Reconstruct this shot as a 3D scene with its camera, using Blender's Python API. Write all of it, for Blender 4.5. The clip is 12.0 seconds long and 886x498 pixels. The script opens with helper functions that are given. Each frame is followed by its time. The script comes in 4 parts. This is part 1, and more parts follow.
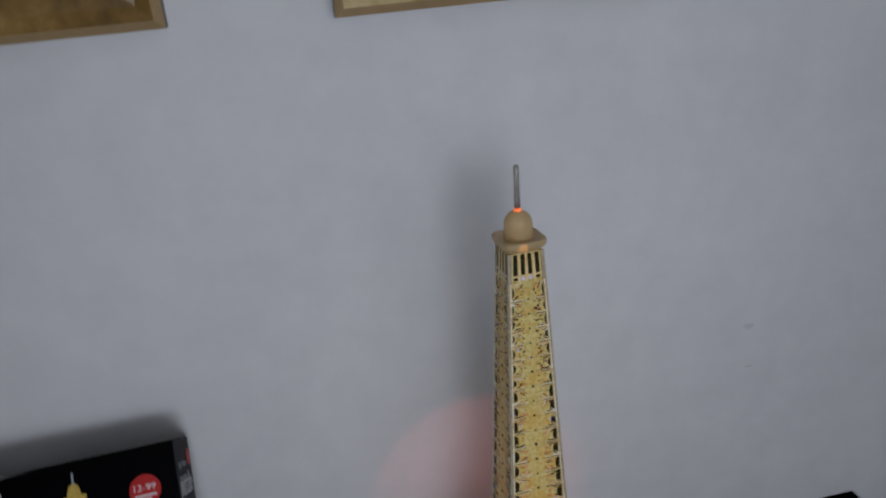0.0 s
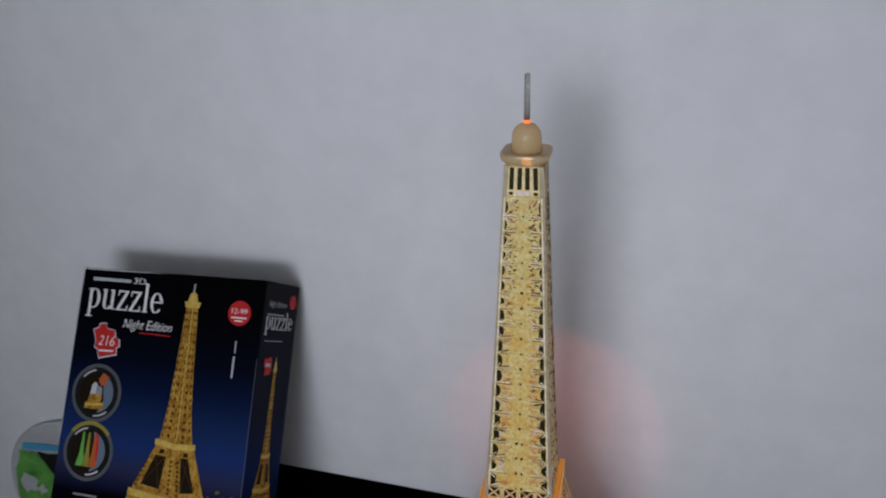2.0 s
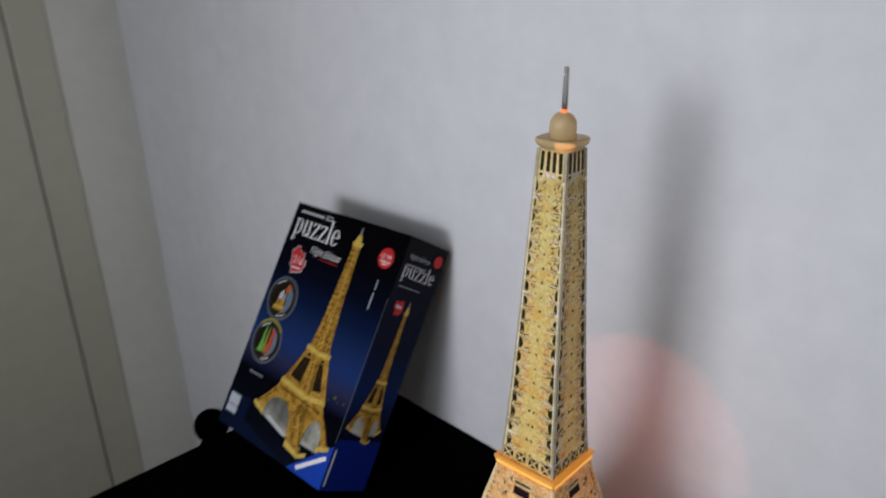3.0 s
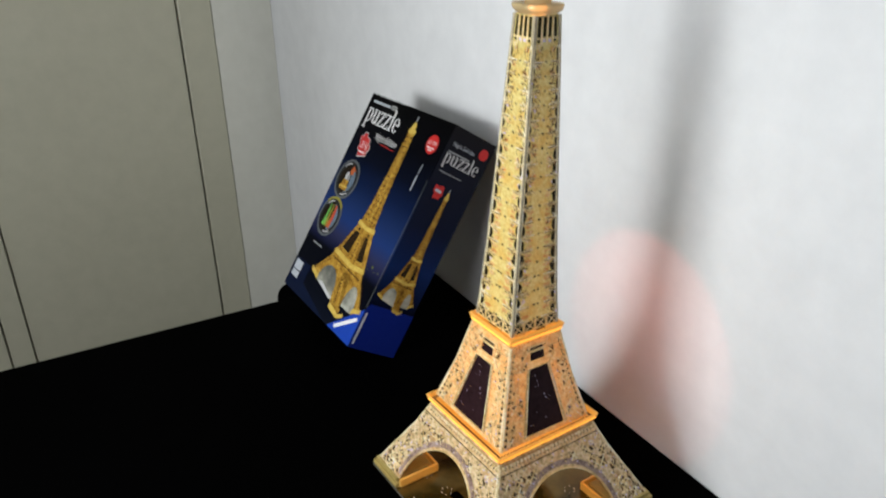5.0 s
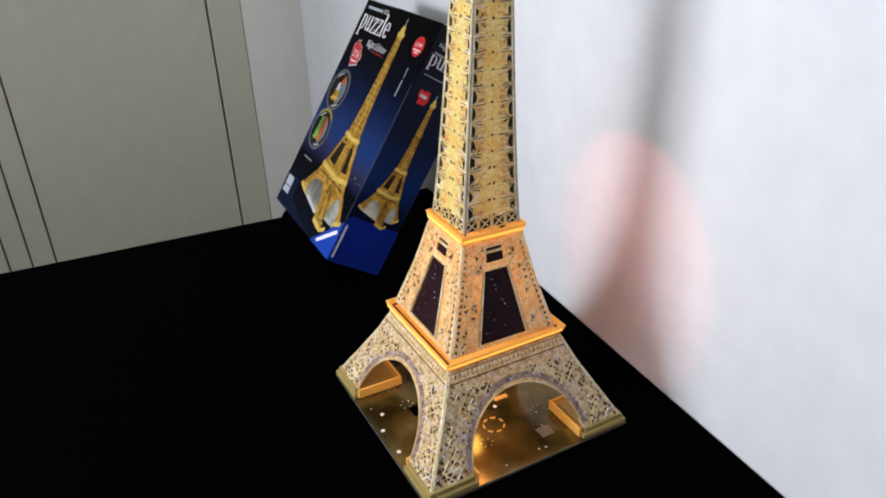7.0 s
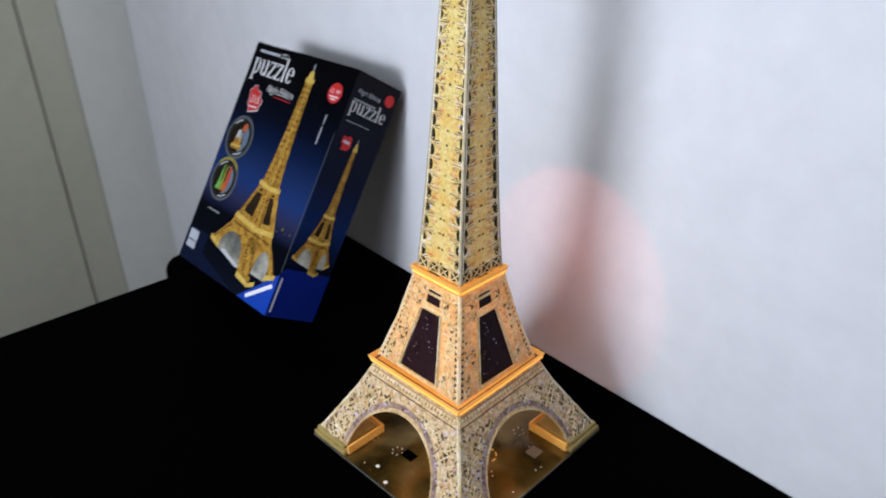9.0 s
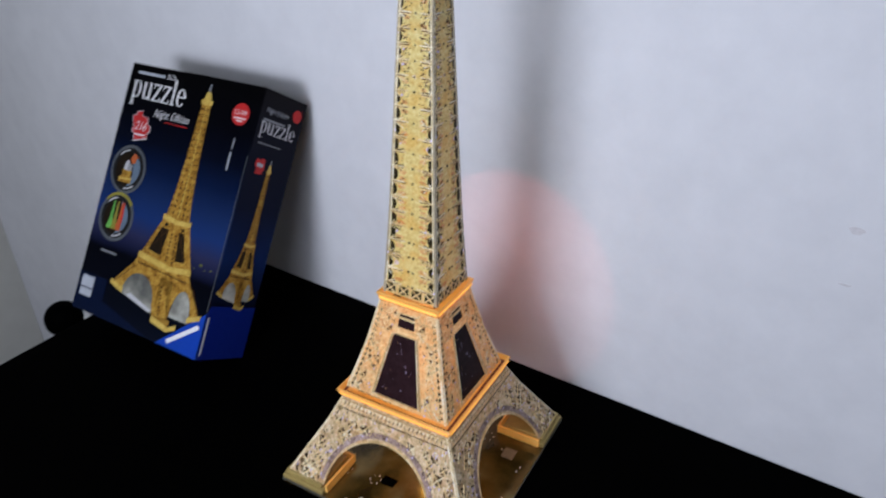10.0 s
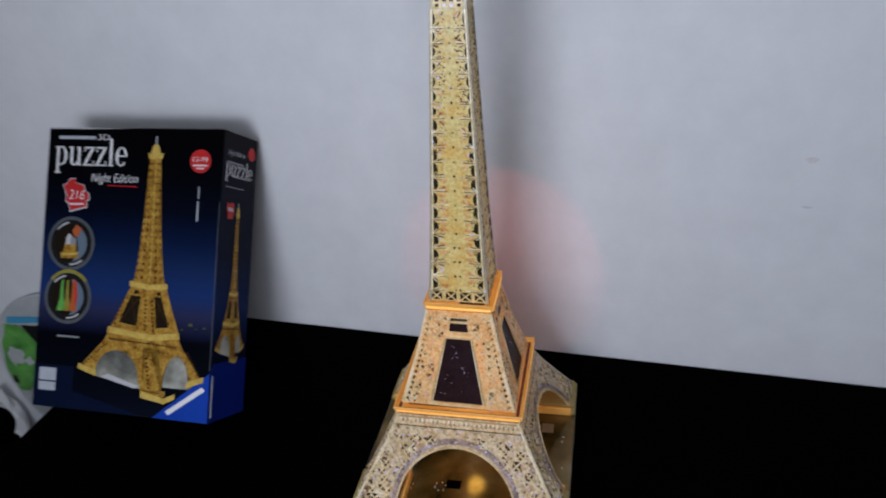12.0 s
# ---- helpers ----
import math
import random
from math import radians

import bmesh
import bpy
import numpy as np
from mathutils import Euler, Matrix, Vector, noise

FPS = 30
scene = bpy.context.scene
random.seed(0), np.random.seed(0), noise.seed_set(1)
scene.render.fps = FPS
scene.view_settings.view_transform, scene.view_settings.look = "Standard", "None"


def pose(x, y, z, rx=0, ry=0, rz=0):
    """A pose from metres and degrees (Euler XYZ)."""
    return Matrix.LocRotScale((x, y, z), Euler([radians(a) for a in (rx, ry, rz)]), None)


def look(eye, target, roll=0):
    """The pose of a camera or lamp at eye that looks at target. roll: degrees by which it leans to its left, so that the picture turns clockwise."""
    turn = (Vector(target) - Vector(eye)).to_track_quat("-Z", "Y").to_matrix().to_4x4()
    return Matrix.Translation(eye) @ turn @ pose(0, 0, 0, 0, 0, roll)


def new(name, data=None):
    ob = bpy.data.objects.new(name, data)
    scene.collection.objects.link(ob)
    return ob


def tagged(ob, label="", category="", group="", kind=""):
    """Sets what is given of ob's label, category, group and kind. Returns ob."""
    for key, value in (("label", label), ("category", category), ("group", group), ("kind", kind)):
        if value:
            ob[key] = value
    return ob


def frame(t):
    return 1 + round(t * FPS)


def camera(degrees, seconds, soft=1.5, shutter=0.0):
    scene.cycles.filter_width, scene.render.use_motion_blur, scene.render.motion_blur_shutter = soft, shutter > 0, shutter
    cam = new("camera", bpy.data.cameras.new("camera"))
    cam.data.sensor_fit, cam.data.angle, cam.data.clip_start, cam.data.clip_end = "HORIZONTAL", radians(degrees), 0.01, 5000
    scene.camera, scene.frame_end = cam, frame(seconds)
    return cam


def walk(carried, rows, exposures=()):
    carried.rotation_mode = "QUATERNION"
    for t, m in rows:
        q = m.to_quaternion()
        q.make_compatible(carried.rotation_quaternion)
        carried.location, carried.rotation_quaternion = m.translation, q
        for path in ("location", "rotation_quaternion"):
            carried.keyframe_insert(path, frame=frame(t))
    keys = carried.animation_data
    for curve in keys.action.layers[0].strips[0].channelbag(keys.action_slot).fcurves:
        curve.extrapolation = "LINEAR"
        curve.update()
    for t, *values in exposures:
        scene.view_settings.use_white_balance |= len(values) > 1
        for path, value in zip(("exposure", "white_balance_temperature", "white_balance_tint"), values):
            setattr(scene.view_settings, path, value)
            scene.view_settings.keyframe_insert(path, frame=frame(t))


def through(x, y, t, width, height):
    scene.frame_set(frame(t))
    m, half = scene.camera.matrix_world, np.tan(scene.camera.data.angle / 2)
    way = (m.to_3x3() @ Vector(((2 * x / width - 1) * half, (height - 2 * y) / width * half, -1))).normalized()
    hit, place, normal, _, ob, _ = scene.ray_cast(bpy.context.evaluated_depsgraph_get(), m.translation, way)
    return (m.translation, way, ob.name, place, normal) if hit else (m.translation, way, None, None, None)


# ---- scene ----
cam = camera(62.2, 12.0, soft=2.0, shutter=0.5)
PATH = [
    (0, (-0.114, -0.561, 0.597), (0.2, 1.264, -0.158), -5.3),
    (0.5, (-0.111, -0.565, 0.577), (0.152, 1.267, -0.181), 1.0),
    (1, (-0.044, -0.572, 0.563), (-0.067, 1.279, -0.195), -0.6),
    (1.5, (0.079, -0.581, 0.56), (-0.434, 1.148, -0.304), -3.9),
    (2, (0.097, -0.569, 0.556), (-0.511, 1.153, -0.26), -3.6),
    (2.5, (0.197, -0.553, 0.547), (-0.83, 0.993, -0.198), -2.9),
    (4.5, (0.43, -0.478, 0.505), (-1.165, 0.378, -0.346), -1.4),
    (5, (0.435, -0.466, 0.484), (-1.151, 0.423, -0.349), -0.7),
    (5.5, (0.428, -0.433, 0.43), (-1.161, 0.346, -0.503), 0.1),
    (6, (0.436, -0.393, 0.414), (-1.157, 0.365, -0.529), -1.0),
    (6.5, (0.455, -0.382, 0.415), (-1.164, 0.333, -0.517), -1.6),
    (8.5, (0.445, -0.425, 0.448), (-1.094, 0.443, -0.489), -2.1),
    (9, (0.379, -0.5, 0.469), (-0.948, 0.656, -0.481), -0.7),
    (9.5, (0.334, -0.572, 0.484), (-0.77, 0.777, -0.498), -1.0),
    (10, (0.289, -0.548, 0.493), (-0.69, 0.879, -0.51), -1.0),
    (10.5, (0.242, -0.512, 0.484), (-0.618, 0.955, -0.57), -3.3),
    (11, (0.151, -0.553, 0.49), (-0.441, 1.021, -0.593), -3.4),
    (11.5, (0.104, -0.632, 0.505), (-0.251, 1.034, -0.543), -2.3),
    (12, (0.144, -0.639, 0.507), (-0.391, 1.007, -0.494), -4.9),
]
EXPOSURES = [
    (0, -0.85, 6350, 12), (0.5, -0.65, 6350, 12), (1, -0.6, 6350, 12), (1.5, -0.52, 6350, 14), (2, -0.45, 6350, 14), (2.5, -0.27, 6450, 14),
    (4.5, 0.42, 6900, 4), (5, 0.62, 6900, 6), (5.5, 0.84, 6800, 7), (6, 0.88, 6700, 8), (6.5, 0.8, 6600, 11),
    (8.5, 0.7, 6350, 12), (9, 0.55, 6150, 12), (9.5, 0.4, 6100, 13), (10, 0.2, 6050, 15), (10.5, 0.03, 5900, 14),
    (11, -0.3, 5900, 14), (11.5, -0.26, 6000, 14), (12, -0.2, 6100, 14),
]
walk(cam, [(t, look(eye, target, roll)) for t, eye, target, roll in PATH], EXPOSURES)

# ---- world and lights ----
world = bpy.data.worlds.new("world")
scene.world = world
world.use_nodes = True
world.node_tree.nodes["Background"].inputs[0].default_value = (0.62, 0.68, 0.8, 1)
world.node_tree.nodes["Background"].inputs[1].default_value = 0.05


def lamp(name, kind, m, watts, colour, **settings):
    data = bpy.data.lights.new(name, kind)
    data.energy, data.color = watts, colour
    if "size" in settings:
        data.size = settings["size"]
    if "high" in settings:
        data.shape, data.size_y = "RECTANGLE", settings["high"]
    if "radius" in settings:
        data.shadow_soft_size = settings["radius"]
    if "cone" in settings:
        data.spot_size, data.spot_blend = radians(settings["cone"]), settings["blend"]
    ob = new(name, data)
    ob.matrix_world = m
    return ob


TOWER = Vector((0.0, -0.156, 0.0))
TURN_TOWER = 4.0
# key light: unseen source, placed where the cast shadows point
lamp("key_lamp", "AREA", look((-0.065, -1.0, 0.46), (-0.06, 0, 0.2)), 3.05, (0.90, 0.94, 1.0), size=0.32, high=0.12)
# unseen soft lights added to lift the wall, tower sides and shadows
lamp("soft_fill", "AREA", look((-0.03, -1.35, 0.45), (-0.03, 0, 0.22)), 2.4, (0.90, 0.94, 1.0), size=0.5)
lamp("near_fill", "AREA", look((0.08, -0.80, 0.54), (-0.03, 0, 0.2)), 1.65, (0.90, 0.94, 1.0), size=0.5)
lamp("top_fill", "AREA", look((0.5, -1.1, 1.7), (0.45, -1.0, 0)), 2.5, (0.93, 0.95, 1.0), size=0.5)
lamp("led_base", "POINT", pose(0, TOWER.y, 0.06), 0.018, (1.0, 0.64, 0.17), radius=0.008)
lamp("led_middle", "POINT", pose(0, TOWER.y, 0.125), 0.09, (1.0, 0.47, 0.15), radius=0.02)
for k in range(6):
    lamp("led_shaft", "POINT", pose(0.002 + 0.0007 * k, TOWER.y + 0.002 + 0.0008 * k, 0.195 + 0.034 * k), 0.0052 - 0.0006 * k, (1.0, 0.64, 0.3), radius=0.009)
lamp("led_top", "POINT", pose(0.0065, TOWER.y + 0.0078, 0.4235), 0.0007, (1.0, 0.4, 0.1), radius=0.003)
beam = lamp("wall_patch_spot", "SPOT", look((-0.004, -0.106, 0.1656), (-0.004, 0, 0.1312)), 0.05, (1.0, 0.26, 0.22), cone=86, blend=0.02, radius=0.001)
# spot added behind the tower slants down: round wall patch fades towards the table
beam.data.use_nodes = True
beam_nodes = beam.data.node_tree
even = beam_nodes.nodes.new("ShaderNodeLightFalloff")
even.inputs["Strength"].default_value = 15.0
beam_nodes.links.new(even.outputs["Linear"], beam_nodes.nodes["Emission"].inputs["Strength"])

# ---- materials ----


def nodes_of(name):
    m = bpy.data.materials.new(name)
    m.use_nodes = True
    t = m.node_tree
    return m, t, t.nodes["Principled BSDF"]


def node(t, kind, **inputs):
    n = t.nodes.new(kind)
    for key, value in inputs.items():
        n.inputs[key.replace("_", " ")].default_value = value
    return n


def ramp(t, fac, stops):
    r = t.nodes.new("ShaderNodeValToRGB")
    while len(r.color_ramp.elements) < len(stops):
        r.color_ramp.elements.new(0.5)
    for e, (p, c) in zip(r.color_ramp.elements, stops):
        e.position, e.color = p, (*c, 1)
    t.links.new(fac, r.inputs[0])
    return r.outputs[0]


def bump(t, p, height, strength, distance=0.001):
    b = node(t, "ShaderNodeBump", Strength=strength, Distance=distance)
    t.links.new(height, b.inputs["Height"])
    t.links.new(b.outputs[0], p.inputs["Normal"])


def surface(name, stops, fine=200.0, coarse=8.0, rough=0.6, metal=0.0, relief=0.2, distance=0.001, spec=0.5, glow=None, through=0.0):
    """A material whose colour wanders along stops by a fine and a coarse noise."""
    m, t, p = nodes_of(name)
    co = t.nodes.new("ShaderNodeTexCoord").outputs["Object"]
    a = node(t, "ShaderNodeTexNoise", Scale=fine, Detail=6.0, Roughness=0.6)
    b = node(t, "ShaderNodeTexNoise", Scale=coarse, Detail=3.0)
    for n in (a, b):
        t.links.new(co, n.inputs["Vector"])
    mix = node(t, "ShaderNodeMix")
    mix.inputs[0].default_value = 0.5
    t.links.new(a.outputs[0], mix.inputs[2])
    t.links.new(b.outputs[0], mix.inputs[3])
    t.links.new(ramp(t, mix.outputs[0], stops), p.inputs["Base Color"])
    p.inputs["Roughness"].default_value = rough
    p.inputs["Metallic"].default_value = metal
    p.inputs["Specular IOR Level"].default_value = spec
    if relief:
        bump(t, p, a.outputs[0], relief, distance)
    if glow:
        p.inputs["Emission Color"].default_value = (*glow[0], 1)
        p.inputs["Emission Strength"].default_value = glow[1]
    if through:
        tr = t.nodes.new("ShaderNodeBsdfTranslucent")
        tr.inputs[0].default_value = (0.9, 0.75, 0.5, 1)
        ms = t.nodes.new("ShaderNodeMixShader")
        ms.inputs[0].default_value = through
        t.links.new(p.outputs[0], ms.inputs[1])
        t.links.new(tr.outputs[0], ms.inputs[2])
        t.links.new(ms.outputs[0], t.nodes["Material Output"].inputs[0])
    return m


def gold_print(name, stops, tint=(0.95, 0.55, 0.28), tint_at=0.6, sparkle=0.94, through=0.25, grain=420.0):
    """Glossy card printed with a golden lattice in lamp light: cream, ochre, dark gaps, rust clouds and violet sparkles."""
    m, t, p = nodes_of(name)
    co = t.nodes.new("ShaderNodeTexCoord").outputs["Object"]
    fine = node(t, "ShaderNodeTexNoise", Scale=grain, Detail=4.0, Roughness=0.65)
    wide = node(t, "ShaderNodeTexNoise", Scale=90.0, Detail=3.0)
    cell = node(t, "ShaderNodeTexVoronoi", Scale=330.0)
    for n in (fine, wide, cell):
        t.links.new(co, n.inputs["Vector"])
    base = ramp(t, fine.outputs[0], stops)
    rust = ramp(t, wide.outputs[0], [(tint_at - 0.1, (1, 1, 1)), (tint_at + 0.05, tint)])
    mul = node(t, "ShaderNodeMix")
    mul.data_type, mul.blend_type = "RGBA", "MULTIPLY"
    mul.inputs[0].default_value = 0.8
    t.links.new(base, mul.inputs[6])
    t.links.new(rust, mul.inputs[7])
    spark = ramp(t, cell.outputs["Color"], [(sparkle, (0, 0, 0)), (sparkle + 0.03, (1, 1, 1))])
    add = node(t, "ShaderNodeMix")
    add.data_type = "RGBA"
    add.inputs[7].default_value = (0.74, 0.62, 0.9, 1)
    t.links.new(spark, add.inputs[0])
    t.links.new(mul.outputs[2], add.inputs[6])
    t.links.new(add.outputs[2], p.inputs["Base Color"])
    p.inputs["Roughness"].default_value = 0.3
    bump(t, p, fine.outputs[0], 0.3, 0.0005)
    if through:
        tr = t.nodes.new("ShaderNodeBsdfTranslucent")
        t.links.new(add.outputs[2], tr.inputs[0])
        ms = t.nodes.new("ShaderNodeMixShader")
        ms.inputs[0].default_value = through
        t.links.new(p.outputs[0], ms.inputs[1])
        t.links.new(tr.outputs[0], ms.inputs[2])
        t.links.new(ms.outputs[0], t.nodes["Material Output"].inputs[0])
    return m


def plain(name, colour, rough=0.45, spread=0.12, **more):
    lo = tuple(c * (1 - spread) for c in colour)
    hi = tuple(min(1, c * (1 + spread)) for c in colour)
    return surface(name, [(0.35, lo), (0.65, hi)], rough=rough, **more)


M_WALL = surface("white_wall_paint", [(0.3, (0.68, 0.69, 0.72)), (0.7, (0.80, 0.81, 0.84))], fine=26, coarse=3.5, rough=0.8, relief=0.12, distance=0.002)
M_WARDROBE = surface("cream_lacquer", [(0.3, (0.42, 0.405, 0.315)), (0.7, (0.49, 0.475, 0.375))], fine=30, coarse=2, rough=0.45, relief=0.05)
M_FILLET = surface("pale_cream_lacquer", [(0.3, (0.56, 0.555, 0.5)), (0.7, (0.64, 0.635, 0.58))], fine=30, coarse=2, rough=0.5, relief=0.05)
M_GAP = plain("dark_gap", (0.1, 0.095, 0.075), 0.9)
M_BLACK = surface("black_lacquer", [(0.3, (0.0003, 0.0003, 0.0003)), (0.7, (0.0006, 0.0006, 0.0007))], fine=300, coarse=5, rough=0.6, relief=0.05, spec=0.005)
M_BLACK_PLASTIC = plain("black_plastic", (0.006, 0.006, 0.007), 0.5, spec=0.2)
M_FLOOR = surface("grey_floor", [(0.3, (0.2, 0.19, 0.18)), (0.7, (0.3, 0.29, 0.27))], fine=60, coarse=4, rough=0.7)
M_CEIL = plain("ceiling_paint", (0.75, 0.75, 0.76), 0.9)
M_GOLD = gold_print("shaft_print", [(0.26, (0.52, 0.38, 0.11)), (0.38, (0.67, 0.53, 0.18)), (0.52, (0.77, 0.66, 0.26)), (0.68, (0.84, 0.76, 0.38))], tint=(0.98, 0.8, 0.54), tint_at=0.6)
M_POST = surface("white_gold_post", [(0.38, (0.6, 0.44, 0.18)), (0.5, (0.88, 0.76, 0.48)), (0.6, (0.96, 0.92, 0.76))], fine=350, coarse=70, rough=0.22, relief=0.1)
M_RUST = gold_print("rust_print", [(0.3, (0.5, 0.25, 0.08)), (0.48, (0.72, 0.42, 0.15)), (0.66, (0.82, 0.58, 0.27))], sparkle=0.97)
M_PEACH = plain("peach_orange_print", (0.78, 0.47, 0.2), 0.35, 0.2, fine=300)
M_MID = gold_print("storey_print", [(0.30, (0.5, 0.27, 0.1)), (0.38, (0.7, 0.48, 0.23)), (0.48, (0.84, 0.66, 0.34)), (0.66, (0.92, 0.8, 0.5))], tint=(0.98, 0.73, 0.5), tint_at=0.53, through=0.3)
M_LEG = gold_print("leg_print", [(0.30, (0.28, 0.18, 0.07)), (0.38, (0.52, 0.39, 0.18)), (0.5, (0.7, 0.52, 0.3)), (0.64, (0.9, 0.74, 0.5))], tint=(0.82, 0.62, 0.46), sparkle=0.9, through=0.25, grain=300.0)
M_BROWN = plain("brown_gap_print", (0.13, 0.065, 0.025), 0.5, 0.4, fine=300, spec=0.1)
M_OCHRE = plain("ochre_rod", (0.42, 0.28, 0.1), 0.35, 0.2, fine=300)
M_ROD = surface("pale_gold_rod", [(0.35, (0.46, 0.29, 0.1)), (0.5, (0.8, 0.58, 0.27)), (0.65, (0.92, 0.78, 0.5))], fine=350, coarse=40, rough=0.28, relief=0.1)
M_CORNER = surface("smoky_clear_plastic", [(0.35, (0.36, 0.3, 0.2)), (0.65, (0.62, 0.53, 0.37))], fine=160, coarse=50, rough=0.12, relief=0.06)
M_CORNER.node_tree.nodes["Principled BSDF"].inputs["Transmission Weight"].default_value = 0.25
M_LILAC = plain("violet_glint_print", (0.7, 0.62, 0.88), 0.25)
M_OLIVE = plain("olive_black_opening", (0.022, 0.017, 0.006), 0.5, 0.4, fine=400, spec=0.08)
M_UMBER = plain("umber_gap_print", (0.05, 0.028, 0.012), 0.5, 0.4, fine=300, spec=0.1)
M_HOLE = plain("printed_dark_opening", (0.014, 0.009, 0.005), 0.5, 0.4, fine=400, spec=0.08)
M_WINDOW = surface("night_window_print", [(0.3, (0.010, 0.004, 0.005)), (0.7, (0.034, 0.016, 0.019))], fine=260, coarse=60, rough=0.35, spec=0.04)
M_SPARK = plain("light_dot_and_glint", (0.85, 0.8, 0.75), 0.3)
# emission stands in for LED light coming through the ledge plastic
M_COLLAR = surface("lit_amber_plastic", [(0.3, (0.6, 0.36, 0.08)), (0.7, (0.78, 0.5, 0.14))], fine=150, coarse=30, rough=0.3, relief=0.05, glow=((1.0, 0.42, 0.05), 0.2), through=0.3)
M_RECESS_SHADE = plain("dark_red_recess_shade", (0.12, 0.015, 0.008), 0.5)
M_STRIP = plain("lit_amber_strip", (0.9, 0.55, 0.15), 0.3, glow=((1.0, 0.42, 0.05), 0.75))
M_DOME = surface("milky_amber_plastic", [(0.3, (0.7, 0.57, 0.32)), (0.7, (0.82, 0.7, 0.44))], fine=120, coarse=40, rough=0.08, relief=0.03, through=0.35)
M_ROD_CLEAR = surface("grey_clear_plastic", [(0.3, (0.42, 0.40, 0.37)), (0.7, (0.5, 0.48, 0.45))], fine=100, coarse=20, rough=0.15, relief=0.02)
M_DOME.node_tree.nodes["Principled BSDF"].inputs["Transmission Weight"].default_value = 0.45
M_ROD_CLEAR.node_tree.nodes["Principled BSDF"].inputs["Transmission Weight"].default_value = 0.75
M_ROD_TIP = plain("lit_red_ring", (0.9, 0.25, 0.08), 0.3, glow=((1.0, 0.16, 0.03), 1.2))
M_PLATE = surface("bronze_mirror_print", [(0.3, (0.014, 0.010, 0.003)), (0.42, (0.06, 0.042, 0.010)), (0.52, (0.14, 0.095, 0.025)), (0.62, (0.2, 0.15, 0.06)), (0.78, (0.34, 0.3, 0.22))], fine=30, coarse=14, rough=0.15, metal=0.55, relief=0.0)
M_PLATE_REFLECTION = plain("dull_bronze_reflection", (0.2, 0.155, 0.105), 0.3, 0.2)
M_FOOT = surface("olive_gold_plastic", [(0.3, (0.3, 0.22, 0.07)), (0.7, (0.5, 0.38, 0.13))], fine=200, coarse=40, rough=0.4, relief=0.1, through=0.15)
# faint emission stands in for LED light on the gold faces
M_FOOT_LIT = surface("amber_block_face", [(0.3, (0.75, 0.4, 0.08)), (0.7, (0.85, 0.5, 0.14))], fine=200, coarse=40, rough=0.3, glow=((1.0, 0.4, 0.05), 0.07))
M_WHITE_INK = plain("white_ink", (0.75, 0.75, 0.76), 0.5, 0.05, spec=0.2)
M_RED_INK = plain("red_ink", (0.48, 0.02, 0.02), 0.45, 0.1, spec=0.2)
M_BLUE_INK = plain("blue_ink", (0.008, 0.045, 0.33), 0.45, 0.1, spec=0.1)
M_GREY_INK = plain("grey_ink", (0.25, 0.26, 0.28), 0.5, spec=0.2)
# the same blue as in front, darkened because the side gets less light
M_BLUE_INK_SHADE = plain("blue_ink_shade", (0.004, 0.014, 0.15), 0.45, 0.1, spec=0.05)
M_SILVER_INK = plain("silver_ink", (0.42, 0.45, 0.5), 0.4, spec=0.2)
M_GOLD_INK = surface("gold_ink", [(0.36, (0.11, 0.045, 0.006)), (0.48, (0.32, 0.165, 0.022)), (0.64, (0.55, 0.345, 0.065))], fine=420, coarse=120, rough=0.45, relief=0.0, spec=0.1)
M_PALE_GOLD_INK = surface("pale_gold_ink", [(0.35, (0.42, 0.27, 0.045)), (0.65, (0.68, 0.5, 0.12))], fine=400, coarse=80, rough=0.45, relief=0.0, spec=0.2)
M_ARCH_INK = surface("misty_arch_ink", [(0.36, (0.03, 0.035, 0.04)), (0.5, (0.2, 0.2, 0.17)), (0.62, (0.5, 0.5, 0.44))], fine=22, coarse=26, rough=0.4, relief=0.0, spec=0.2)
M_RING_INK = plain("dim_grey_ink", (0.085, 0.095, 0.105), 0.4, spec=0.2)
M_SKY_INK = plain("pale_blue_ink", (0.12, 0.165, 0.22), 0.4, spec=0.1)
M_GLOW_INK = plain("yellow_green_ink", (0.26, 0.23, 0.04), 0.4, spec=0.1)
M_DEEP_INK = plain("deep_navy_ink", (0.003, 0.007, 0.026), 0.45, 0.2, spec=0.05)
M_GREYWHITE_INK = plain("soft_white_ink", (0.5, 0.5, 0.52), 0.5, 0.05, spec=0.1)
M_GAP_INK = plain("brown_gap_ink", (0.055, 0.024, 0.006), 0.45, 0.3, spec=0.1)
M_RUST_INK = plain("rust_ink", (0.42, 0.1, 0.03), 0.4, spec=0.1)
M_HORIZON_INK = plain("olive_ink", (0.09, 0.1, 0.03), 0.4, spec=0.1)
M_GREEN_INK = surface("green_ink", [(0.35, (0.04, 0.2, 0.03)), (0.65, (0.16, 0.5, 0.09))], fine=70, coarse=25, rough=0.4)
M_CYAN_INK = plain("cyan_ink", (0.06, 0.35, 0.6), 0.4)
M_FROST = surface("frosted_grey_plastic", [(0.35, (0.42, 0.45, 0.47)), (0.65, (0.58, 0.6, 0.62))], fine=50, coarse=14, rough=0.3)
M_WOOD = surface("gilt_wood", [(0.3, (0.1, 0.055, 0.012)), (0.5, (0.26, 0.15, 0.04)), (0.7, (0.5, 0.34, 0.12))], fine=60, coarse=18, rough=0.4, relief=0.2)
